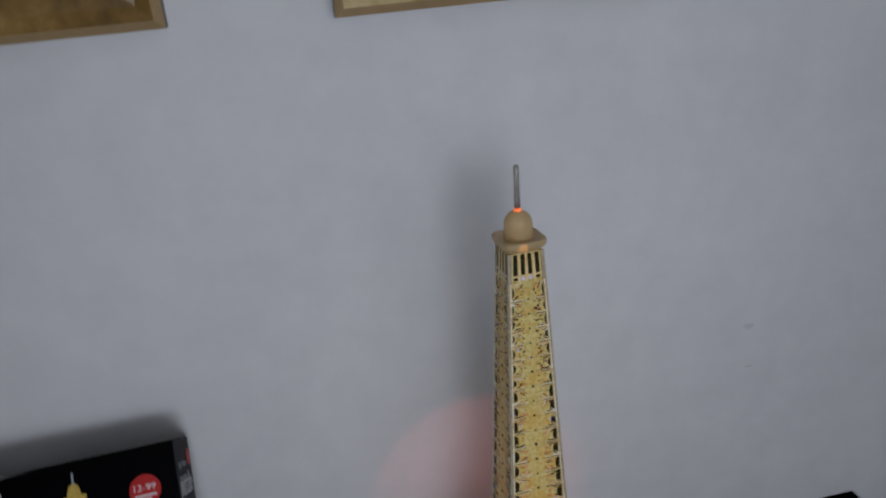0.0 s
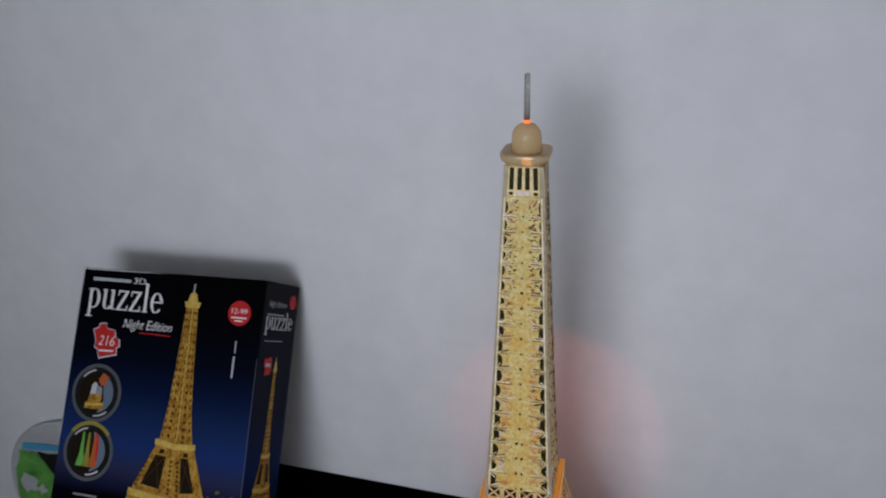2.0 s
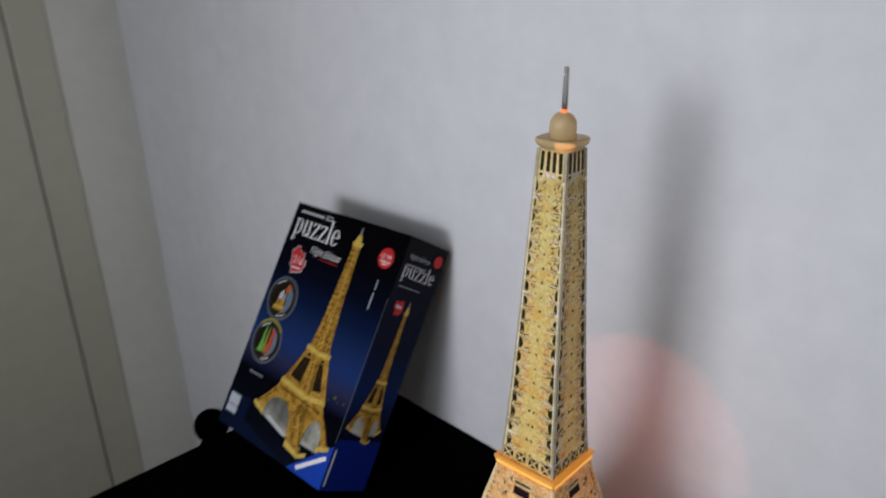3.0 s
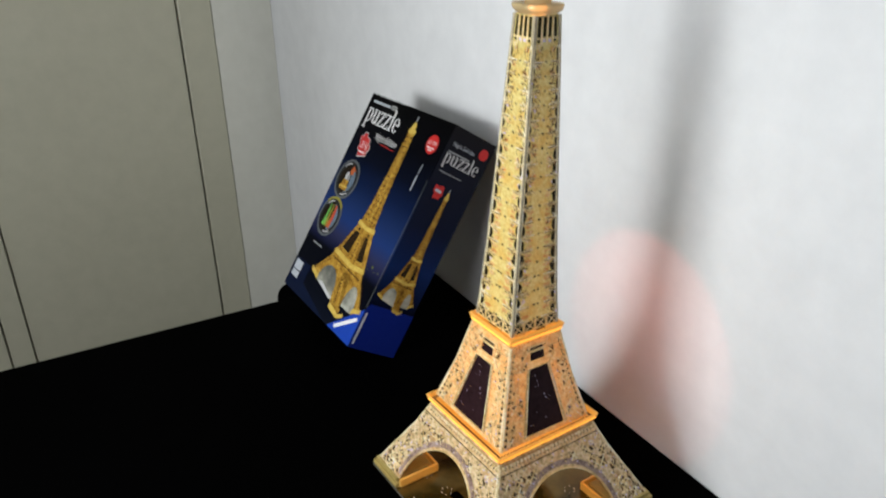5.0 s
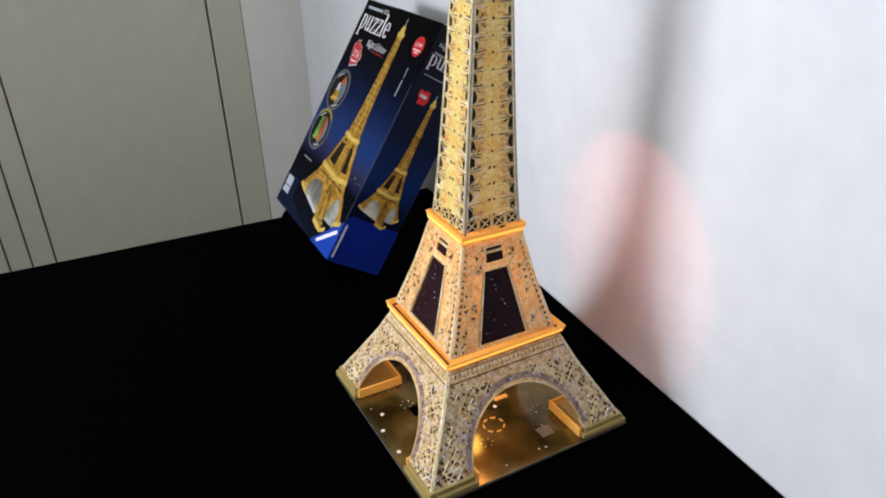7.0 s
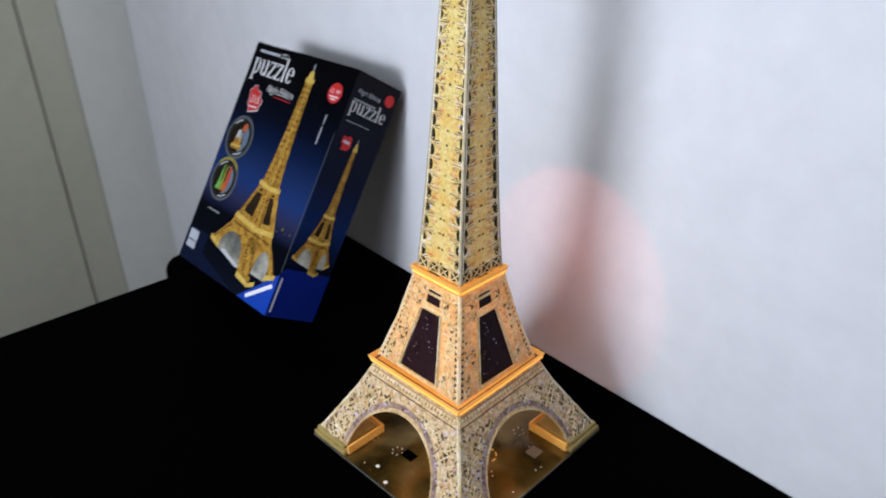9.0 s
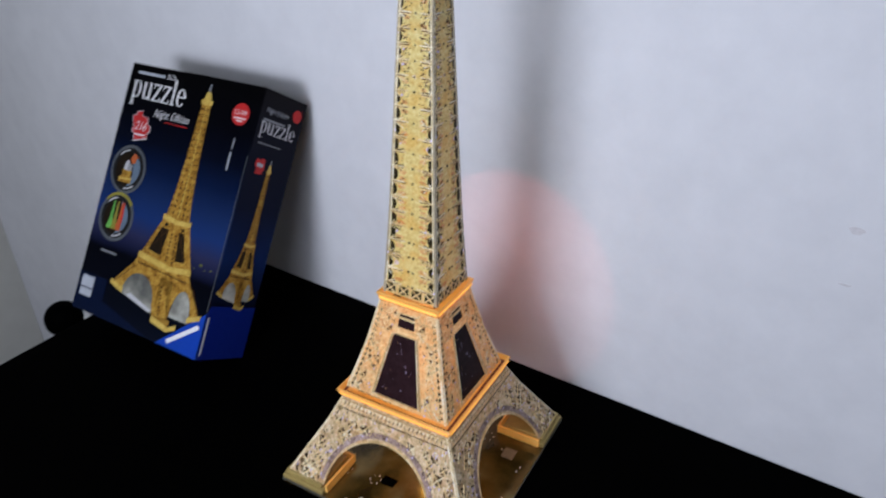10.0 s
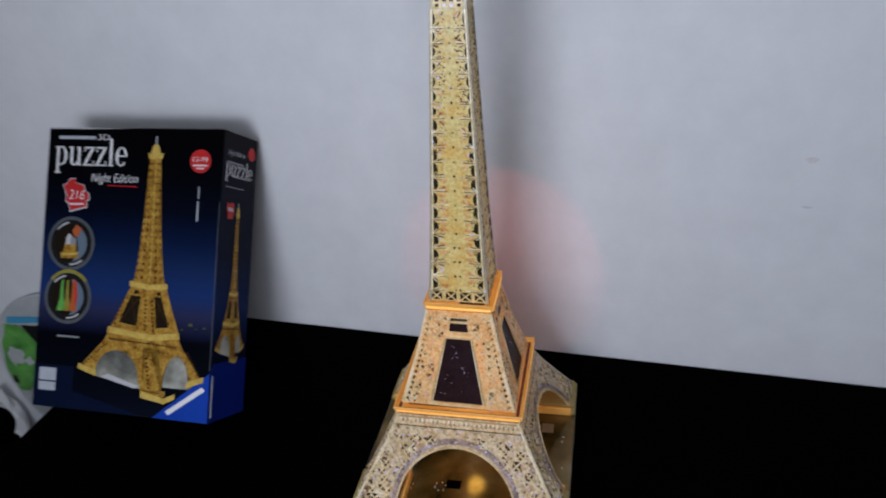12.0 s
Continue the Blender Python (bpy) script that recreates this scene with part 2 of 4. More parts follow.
M_WOOD_PALE = surface("pale_gilt_wood", [(0.3, (0.22, 0.14, 0.04)), (0.5, (0.46, 0.33, 0.13)), (0.7, (0.72, 0.6, 0.34))], fine=60, coarse=18, rough=0.4, relief=0.2)
M_WOOD_DARK = surface("dark_olive_wood", [(0.3, (0.035, 0.022, 0.004)), (0.7, (0.1, 0.065, 0.015))], fine=50, coarse=14, rough=0.4, relief=0.2)
M_WOOD_TAN = surface("tan_wood", [(0.3, (0.3, 0.2, 0.09)), (0.7, (0.45, 0.32, 0.17))], fine=60, coarse=14, rough=0.4, relief=0.2)
M_SCUFF = plain("grey_scuff", (0.66, 0.65, 0.67), 0.8)
M_CANVAS = plain("canvas", (0.4, 0.37, 0.3), 0.8)


def box_art(name, side=False):
    """Night sky print: black above, a blue glow low down, dusk violet at the horizon, dark ground."""
    m, t, p = nodes_of(name)
    co = t.nodes.new("ShaderNodeTexCoord")
    sep = t.nodes.new("ShaderNodeSeparateXYZ")
    t.links.new(co.outputs["Object"], sep.inputs[0])
    n = node(t, "ShaderNodeTexNoise", Scale=25.0, Detail=4.0)
    t.links.new(co.outputs["Object"], n.inputs["Vector"])
    wob = node(t, "ShaderNodeMath")
    wob.operation = "MULTIPLY_ADD"
    wob.inputs[1].default_value = 0.03
    t.links.new(n.outputs[0], wob.inputs[0])
    scaled = node(t, "ShaderNodeMath")
    scaled.operation = "MULTIPLY"
    scaled.inputs[1].default_value = 1 / 0.279
    t.links.new(sep.outputs[2], scaled.inputs[0])
    t.links.new(scaled.outputs[0], wob.inputs[2])
    if side:
        stops = [(0.0, (0.002, 0.006, 0.06)), (0.19, (0.003, 0.01, 0.08)), (0.2, (0.002, 0.002, 0.004)), (0.4, (0.006, 0.018, 0.08)), (0.58, (0.006, 0.009, 0.025)), (1.0, (0.011, 0.010, 0.012))]
    else:
        stops = [(0.0, (0.004, 0.006, 0.014)), (0.1, (0.002, 0.003, 0.007)), (0.28, (0.001, 0.0015, 0.004)), (0.31, (0.007, 0.009, 0.03)), (0.37, (0.022, 0.025, 0.07)), (0.44, (0.011, 0.031, 0.13)), (0.52, (0.009, 0.023, 0.088)), (0.62, (0.003, 0.009, 0.038)), (0.72, (0.0015, 0.003, 0.01)), (0.84, (0.001, 0.0012, 0.003)), (1.0, (0.001, 0.001, 0.0015))]
    t.links.new(ramp(t, wob.outputs[0], stops), p.inputs["Base Color"])
    p.inputs["Roughness"].default_value = 0.45
    p.inputs["Specular IOR Level"].default_value = 0.03
    return m


M_ART = box_art("night_sky_print")
M_ART_SIDE = box_art("night_sky_print_side", True)

# ---- builders ----


def to_mesh(name, bm, mats):
    me = bpy.data.meshes.new(name)
    bmesh.ops.recalc_face_normals(bm, faces=bm.faces[:])
    bm.to_mesh(me)
    bm.free()
    for m in (mats if isinstance(mats, (list, tuple)) else [mats]):
        me.materials.append(m)
    return me


def part(name, bm, mats, parent, label="", m=None):
    me = bm if isinstance(bm, bpy.types.Mesh) else to_mesh(name, bm, mats)
    ob = new(name, me)
    ob.parent = parent
    if m is not None:
        ob.matrix_basis = m
    return tagged(ob, label)


def thing(name, m, label, category, **more):
    ob = new(name)
    ob.empty_display_size = 0.02
    ob.matrix_world = m
    return tagged(ob, label, category, **more)


def block(bm, x0, y0, z0, x1, y1, z1, bevel=0.0, mat=0):
    vs = [bm.verts.new((x, y, z)) for z in (z0, z1) for x, y in ((x0, y0), (x1, y0), (x1, y1), (x0, y1))]
    fs = [bm.faces.new([vs[i] for i in q]) for q in ((3, 2, 1, 0), (4, 5, 6, 7), (0, 1, 5, 4), (1, 2, 6, 5), (2, 3, 7, 6), (3, 0, 4, 7))]
    for f in fs:
        f.material_index = mat
    if bevel:
        es = list({e for f in fs for e in f.edges})
        bmesh.ops.bevel(bm, geom=es, offset=bevel, segments=2, affect="EDGES", profile=0.5)
    return bm


def slab(*a, **k):
    return block(bmesh.new(), *a, **k)


def extrude(bm, pts, front, back=None, mat=0):
    """A prism over the outline pts: front(x, z) and back(x, z) give its two faces' places. With no back, rims only."""
    top = [bm.verts.new(front(*p)) for p in pts]
    low = [bm.verts.new((back or front)(*p)) for p in pts]
    f = bm.faces.new(top)
    f.material_index = mat
    n = len(pts)
    for i in range(n):
        j = (i + 1) % n
        r = bm.faces.new((top[i], low[i], low[j], top[j]))
        r.material_index = mat


def lathe(bm, profile, steps=32, mat=0):
    rings = []
    for r, z in profile:
        rings.append([bm.verts.new((r * math.cos(2 * math.pi * i / steps), r * math.sin(2 * math.pi * i / steps), z)) for i in range(steps)])
    for a, b in zip(rings, rings[1:]):
        for i in range(steps):
            j = (i + 1) % steps
            f = bm.faces.new((a[i], a[j], b[j], b[i]))
            f.smooth, f.material_index = True, mat
    for ring in (rings[0], rings[-1]):
        f = bm.faces.new(ring)
        f.material_index = mat
    return bm


# ---- room ----
X0, X1, Y0, ZF, ZC = -1.14, 1.5, -2.3, -0.76, 1.74


def structure(name, bm, mat, label, category):
    return tagged(new(name, to_mesh(name, bm, mat)), label, category, kind="structure")


structure("wall_north", slab(X0 - 0.7, 0, ZF, X1 + 0.1, 0.1, ZC), M_WALL, "white painted plaster wall with faint marks", "wall")
structure("wall_south", slab(X0 - 0.7, Y0 - 0.1, ZF, X1 + 0.1, Y0, ZC), M_WALL, "white painted plaster wall", "wall")
structure("wall_east", slab(X1, Y0, ZF, X1 + 0.1, 0, ZC), M_WALL, "white painted plaster wall", "wall")
structure("wall_west", slab(X0 - 0.7, Y0, ZF, X0 - 0.6, 0, ZC), M_WALL, "white painted plaster wall", "wall")
structure("floor", slab(X0 - 0.7, Y0 - 0.1, ZF - 0.05, X1 + 0.1, 0.1, ZF), M_FLOOR, "grey floor of the room", "floor")
structure("ceiling", slab(X0 - 0.7, Y0 - 0.1, ZC, X1 + 0.1, 0.1, ZC + 0.05), M_CEIL, "white painted ceiling", "ceiling")

# wardrobe along the west side
wardrobe = thing("wardrobe", pose(X0 + 0.04, 0, ZF), "cream lacquered built-in wardrobe with narrow joints", "wardrobe")
H = ZC - ZF - 0.01
part("carcass", slab(-0.59, -2.28, 0, -0.035, -0.014, H), M_GAP, wardrobe)
part("side_stile", slab(-0.022, -0.184, 0.0, 0.0, -0.12, H, bevel=0.003), M_WARDROBE, wardrobe)
bm = bmesh.new()
cove = [(-0.034, -0.1195), (0.0, -0.1195)] + [(0.007 * math.sin(math.pi * i / 8), -0.1195 + 0.1185 * i / 8) for i in range(1, 8)] + [(0.0, -0.0008), (-0.034, -0.0008)]
low, high = ([bm.verts.new((x, y, z)) for x, y in cove] for z in (0.0, H))
bm.faces.new(low)
bm.faces.new(high)
for i in range(len(cove)):
    k = (i + 1) % len(cove)
    bm.faces.new((low[i], low[k], high[k], high[i]))
part("corner_fillet", bm, M_FILLET, wardrobe, "pale rounded filler strip at the wall")
edges = [-0.186, -0.570, -0.614, -0.655, -1.0, -1.05, -1.09, -1.45, -1.50, -1.54, -1.9, -2.27]
for a, b in zip(edges, edges[1:]):
    wide = a - b > 0.1
    part("door" if wide else "stile", slab(-0.022, b + 0.0015, 0.05 if wide else 0.0, 0.0, a - 0.0015, H, bevel=0.002), M_WARDROBE, wardrobe)

# ---- table ----
table = thing("table", pose(0, 0, ZF), "black lacquered chest-like table against the wall", "table")
TL, TR, TF = -0.455, 0.419, -0.577
part("top", slab(TL, TF, -ZF - 0.03, TR, -0.001, -ZF, bevel=0.002), M_BLACK, table)
part("front_panel", slab(TL + 0.004, TF + 0.004, 0.04, TR - 0.004, TF + 0.024, -ZF - 0.03), M_BLACK, table)
part("back_panel", slab(TL + 0.024, -0.022, 0.04, TR - 0.024, -0.004, -ZF - 0.03), M_BLACK, table)
for x in (TL + 0.004, TR - 0.024):
    part("side_panel", slab(x, TF + 0.024, 0.0, x + 0.02, -0.004, -ZF - 0.03), M_BLACK, table)

# ---- tower ----
tower = thing("model_tower", pose(*TOWER, 0, 0, TURN_TOWER), "golden iron-lattice tower model of plastic puzzle pieces, lit amber from inside", "tower model")
QUARTERS = [pose(0, 0, 0, 0, 0, 90 * k) for k in range(4)]


def span(z, knots):
    for (za, ha), (zb, hb) in zip(knots, knots[1:]):
        if z <= zb:
            break
    return ha + (hb - ha) * (z - za) / (zb - za)


LEG = [(0.012, 0.0872), (0.04, 0.0715), (0.06, 0.0605), (0.082, 0.0505)]
MID = [(0.090, 0.0475), (0.13, 0.0355), (0.170, 0.0262)]
SHAFT = [(0.178, 0.0236), (0.21, 0.0213), (0.25, 0.0190), (0.30, 0.0166), (0.35, 0.0144), (0.42, 0.0112)]


def face(knots, out):
    """Places on the side that looks to -y, out metres proud of it."""
    return lambda x, z: (x, -span(z, knots) - out, z)


def rod(bm, knots, x0, z0, x1, z1, w, out, mat, base=0.0):
    """A flat bar from one place of a side to another, standing out from it."""
    d = Vector((x1 - x0, z1 - z0))
    if d.length < 1e-6:
        return
    n = Vector((-d.y, d.x)).normalized() * w / 2
    pts = [(x0 + n.x, z0 + n.y), (x0 - n.x, z0 - n.y), (x1 - n.x, z1 - n.y), (x1 + n.x, z1 + n.y)]
    lim = lambda z: min(max(z, knots[0][0]), knots[-1][0])
    extrude(bm, [(x, lim(z)) for x, z in pts], face(knots, out), face(knots, base), mat)


rng = random.Random(4)

# the upper storeys lean a little towards the wall and the east
LEANING = Matrix.Translation((0, 0, 0.088)) @ pose(0, 0, 0, -1.3, 1.05, 0) @ Matrix.Translation((0, 0, -0.088))
UPPER = [LEANING @ q for q in QUARTERS]

# shaft: courses of puzzle pieces on each of the four sides
courses = [0.178 + 0.0095]
while courses[-1] < 0.396:
    courses.append(courses[-1] + 0.0125 - 0.0028 * (courses[-1] - 0.18) / 0.22)
courses = [0.178] + courses[:-1] + [0.401, 0.42]
shafts = [part("shaft_side", to_mesh("shaft_side", slab(-0.008, -0.0094, 0.403, 0.008, -0.0088, 0.419), M_HOLE), M_HOLE, tower, m=q) for q in UPPER]
pieces, bm = [], bmesh.new()
for k, (za, zb) in enumerate(zip(courses, courses[1:])):
    a, b = za + 0.0001, zb - 0.0001
    ha, hb = span(a, SHAFT), span(b, SHAFT)
    zm, hm = (a + b) / 2, (ha + hb) / 2
    piece = bmesh.new()
    extrude(piece, [(-ha, a), (ha, a), (hb, b), (-hb, b)], face(SHAFT, 0), face(SHAFT, -0.0012), 0)
    pieces.append(to_mesh("puzzle_piece", piece, M_GOLD))
    first, last = k == 0, k == len(courses) - 2
    flat, proud = face(SHAFT, 0.0002), face(SHAFT, 0)
    if last:
        for u in (-0.62, -0.2, 0.2, 0.62):
            rod(bm, SHAFT, u * ha, a + 0.0045, u * hb, b - 0.0008, 0.0026, 0.0002, 2)
            extrude(bm, [(u * ha - 0.0012, a + 0.0012), (u * ha + 0.0012, a + 0.0012), (u * ha + 0.0012, a + 0.003), (u * ha - 0.0012, a + 0.003)], flat, proud, 2 if abs(u) > 0.5 else 4)
        for u in (-0.42, 0.0, 0.42):
            rod(bm, SHAFT, u * ha, a, u * hb, b, 0.0011, 0.0006, 1)
        rod(bm, SHAFT, -ha * 0.97, a + 0.0038, ha * 0.97, a + 0.0038, 0.0009, 0.0006, 1)
    elif first:
        for u in (-0.75, -0.25, 0.25, 0.75):
            x = u * hm
            extrude(bm, [(x - 0.0044, a + 0.0012), (x + 0.0044, a + 0.0012), (x + 0.0042, b - 0.0008), (x - 0.0042, b - 0.0008)], flat, proud, 2)
            rod(bm, SHAFT, x - 0.0048, a + 0.0006, x + 0.0048, b, 0.0010, 0.0006, 1)
            rod(bm, SHAFT, x + 0.0048, a + 0.0006, x - 0.0048, b, 0.0010, 0.0006, 1)
        for u in (-0.5, 0.0, 0.5):
            rod(bm, SHAFT, u * hm, a, u * hm, b, 0.0011, 0.0007, 1)
    else:
        dz = b - a
        warm = max(0.0, 1 - abs(zm - 0.262) / 0.085)
        for s in (-1, 1):
            # two fans of rust between the plain middle band and the lens
            for side in (-1, 1):
                if rng.random() < 0.25 + 0.75 * warm:
                    x0, x1 = s * hm * rng.uniform(0.27, 0.34), s * hm * rng.uniform(0.6, 0.68)
                    zi, zo = zm + side * dz * rng.uniform(0.03, 0.09), zm + side * dz * rng.uniform(0.28, 0.4)
                    fan = [(x0, (zi + zo) / 2), (x0 + (x1 - x0) * 0.35, zi), (x1, zi + (zo - zi) * 0.15), (x1, zo), (x0 + (x1 - x0) * 0.3, zo - (zo - zi) * 0.1)]
                    fan = [(px + rng.uniform(-0.0003, 0.0003), pz + rng.uniform(-0.0003, 0.0003)) for px, pz in fan]
                    extrude(bm, fan, face(SHAFT, 0.0001), proud, 3)
                    for f in (0.4, 0.75):
                        if rng.random() < 0.6:
                            rod(bm, SHAFT, x1, zm + side * dz * 0.42, x0 + (x1 - x0) * (1 - f), zm + side * dz * rng.uniform(0.02, 0.2), rng.uniform(0.0004, 0.0007), 0.0004, rng.choice((6, 6, 1, 7)))
            # cream line beside the corner strip
            rod(bm, SHAFT, s * ha * 0.93, a, s * hb * 0.93, b, 0.0008, 0.0008, 6)
            for i in range(5 if k < 12 else 12):
                x, z, d = s * hm * rng.uniform(0.28, 0.68), a + dz * rng.uniform(0.12, 0.88), rng.uniform(0.0003, 0.0007) if k < 14 else rng.uniform(0.0005, 0.0011)
                extrude(bm, [(x - d, z), (x, z - d * 0.6), (x + d, z), (x, z + d * 0.6)], face(SHAFT, 0.00016), proud, rng.choice((3, 3, 5, 7) if k < 12 else (2, 7, 7, 5)))
            # olive-black lens with its flat side to the corner post
            wo = rng.uniform(0.15, 0.21) * (1.0 if k < 13 else 0.75)
            tall = rng.uniform(0.36, 0.43) * (1.0 if k < 13 else 0.8)
            gap = [((0.885 - wo * math.cos(t)) * s * hm, zm + tall * dz * math.sin(t)) for t in [math.pi * (i / 8 - 0.5) for i in range(9)]]
            extrude(bm, gap, flat, proud, 2)
            # fans of rods at the seam, spreading from the corner
            for zt, ht, up in ((b, hb, -1), (a, ha, 1)):
                cx = s * ht * 0.93
                for ang, ln in ((5, 0.56), (24, 0.42), (48, 0.26)):
                    if rng.random() < (0.75 if ang < 20 else 0.4):
                        t, q = math.radians(ang + rng.uniform(-5, 5)), ht * ln * rng.uniform(0.8, 1.15)
                        q = min(q, dz * 0.46 / max(0.2, math.sin(t)))
                        rod(bm, SHAFT, cx, zt + up * 0.0004, cx - s * q * math.cos(t), zt + up * (0.0004 + q * math.sin(t)), rng.uniform(0.0004, 0.0007), 0.0007, 6 if ang > 20 else 1)
                for ang, ln in ((13, 0.42), (34, 0.3), (60, 0.2)):
                    if rng.random() < 0.55:
                        t, q = math.radians(ang + rng.uniform(-4, 4)), ht * ln * rng.uniform(0.7, 1.2)
                        q = min(q, dz * 0.44 / max(0.2, math.sin(t)))
                        rod(bm, SHAFT, cx - s * 0.0006, zt + up * 0.0006, cx - s * q * math.cos(t), zt + up * (0.0005 + q * math.sin(t)), rng.uniform(0.0004, 0.0008), 0.0005, rng.choice((2, 7, 7)))
            if rng.random() < 0.3:
                x, z, d = s * hm * rng.uniform(0.2, 0.62), a + dz * rng.uniform(0.1, 0.9), rng.uniform(0.0003, 0.0005)
                extrude(bm, [(x - d, z), (x, z - d), (x + d, z), (x, z + d)], flat, proud, 7)
            if rng.random() < 0.35:
                x, z, d = s * hm * rng.choice((0.62, 0.9, 0.95)), a + dz * rng.uniform(0.05, 0.9), rng.uniform(0.0006, 0.0011)
                extrude(bm, [(x - d, z), (x, z - d), (x + d, z), (x, z + d)], face(SHAFT, 0.001), proud, 4)
            # seam line towards the middle
            rod(bm, SHAFT, s * ha * 0.97, a + 0.0002, s * ha * rng.uniform(0.3, 0.5), a + 0.0002, 0.0008, 0.0006, 7)
            rod(bm, SHAFT, s * ha * 0.97, a + 0.0009, s * ha * rng.uniform(0.22, 0.4), a + 0.0009, 0.0006, 0.0009, 6)
        for x in ((0.0,) if k > 4 else (-0.0019, 0.0019)):
            d = rng.choice((0.0005, 0.0007, 0.0008))
            extrude(bm, [(x - d, a), (x + d, a), (x + d, a + 2 * d), (x - d, a + 2 * d)], face(SHAFT, 0.0004), proud, 2)
me = to_mesh("lattice_print", bm, [M_GOLD, M_ROD, M_OLIVE, M_RUST, M_LILAC, M_OCHRE, M_POST, M_BROWN])
for s in shafts:
    for piece in pieces:
        part("puzzle_piece", piece, None, s)
    tagged(part("lattice_print", me, None, s, "raised pale rods, dark openings and rust fans"), kind="stuff")

# corner posts of the shaft
bm = bmesh.new()
for (za, ha), (zb, hb) in zip(SHAFT, SHAFT[1:]):
    ring = [[bm.verts.new((h - 0.0006 + dx * 0.0026, -h + 0.0006 + dy * 0.0026, z)) for dx, dy in ((0.5, -0.5), (0.5, 0.5), (-0.5, 0.5), (-0.5, -0.5))] for z, h in ((za, ha), (zb, hb))]
    for i in range(4):
        bm.faces.new((ring[0][i], ring[0][(i + 1) % 4], ring[1][(i + 1) % 4], ring[1][i]))
me = to_mesh("corner_post", bm, M_CORNER)
for q in UPPER:
    part("corner_post", me, None, tower, "smoky clear plastic corner strip", q)


def scatter(bm, knots, inside, x0, x1, z0, z1, rods, gaps, length, wide, mats=(1,), glints=0, dark=(0.0006, 0.00135)):
    """Short rods, dark gaps and glints strewn over a side where inside(x, z) holds."""
    def spot():
        while True:
            x, z = rng.uniform(x0, x1), rng.uniform(z0, z1)
            if inside(x, z):
                return x, z

    for i in range(gaps):
        x, z = spot()
        t, q = rng.uniform(0, 2 * math.pi), rng.uniform(*dark)
        pts = [(x + q * math.cos(t + 2.1 * k) * rng.uniform(0.7, 1.3), z + q * math.sin(t + 2.1 * k) * rng.uniform(0.7, 1.3)) for k in range(3)]
        extrude(bm, pts, face(knots, rng.choice((0.0002, 0.0007, 0.0009))), face(knots, 0), 2)
    for i in range(rods):
        x, z = spot()
        t = rng.choice((0.8, -0.8, 0.75, -0.75, 0.0, 1.57)) + rng.uniform(-0.2, 0.2)
        q = length * rng.uniform(0.5, 1.0)
        dx, dz = q * math.cos(t) / 2, q * math.sin(t) / 2
        if inside(x - dx, z - dz) and inside(x + dx, z + dz):
            rod(bm, knots, x - dx, z - dz, x + dx, z + dz, wide * rng.uniform(0.7, 1.4), rng.uniform(0.0003, 0.0008), rng.choice(mats))
    for i in range(glints):
        x, z = spot()
        q = rng.uniform(0.0004, 0.0009)
        extrude(bm, [(x - q, z), (x, z - q), (x + q, z), (x, z + q)], face(knots, 0.0009), face(knots, 0), 4)


def lattice(bm, knots, inside, z0, z1, cell, bars, dark, darks=(2, 2, 7), skip=0.12):
    """Crossed bars with dark wedges between them, in columns that follow the sloping edges of a side."""
    rows = int((z1 - z0) / cell)
    for s in (-1, 1):
        for i in range(rows):
            for j in range(24):
                zc = z0 + (i + 0.5) * cell + rng.uniform(-0.1, 0.1) * cell
                xc = s * (span(zc, knots) - 0.0058 - (j + 0.5) * cell) + rng.uniform(-0.12, 0.12) * cell
                if xc * s < 0 or not inside(xc, zc) or rng.random() < skip:
                    continue
                q = cell * rng.uniform(0.42, 0.52)
                ends = [(xc - q, zc - q), (xc + q, zc + q), (xc - q, zc + q), (xc + q, zc - q)]
                if not all(inside(x, z) for x, z in ends):
                    continue
                for a, b in ((0, 1), (2, 3)):
                    if rng.random() < 0.8:
                        rod(bm, knots, *ends[a], *ends[b], rng.uniform(0.8, 1.4) * 0.00075, rng.uniform(0.0008, 0.0011), rng.choice(bars))
                if rng.random() < 0.45:
                    rod(bm, knots, xc - q, zc - q, xc + q, zc - q, 0.0006, 0.0009, rng.choice(bars))
                if rng.random() < 0.35:
                    rod(bm, knots, xc - q, zc - q, xc - q, zc + q, 0.0006, 0.0009, rng.choice(bars))
                for dx, dz in ((1, 0), (-1, 0), (0, 1), (0, -1)):
                    if rng.random() < dark:
                        f, g = q * rng.uniform(0.08, 0.3), q * rng.uniform(0.8, 1.05)
                        w = (g - f) * rng.uniform(0.55, 0.95)
                        pts = [(xc + dx * f, zc + dz * f), (xc + dx * g + dz * w, zc + dz * g + dx * w), (xc + dx * g - dz * w, zc + dz * g - dx * w)]
                        extrude(bm, pts, face(knots, 0.0006), face(knots, 0), rng.choice(darks))


def corner_gaps(bm, knots, z0, z1, step, inset=0.0036, q=0.0011):
    """Pairs of dark triangles down both edges of a side."""
    z = z0
    while z < z1:
        for s in (-1, 1):
            x = s * (span(z, knots) - inset)
            extrude(bm, [(x - s * q, z - q * 1.4), (x + s * q * 0.9, z), (x - s * q, z + q * 1.4)][::s], face(knots, 0.0002), face(knots, 0), 2)
        z += step


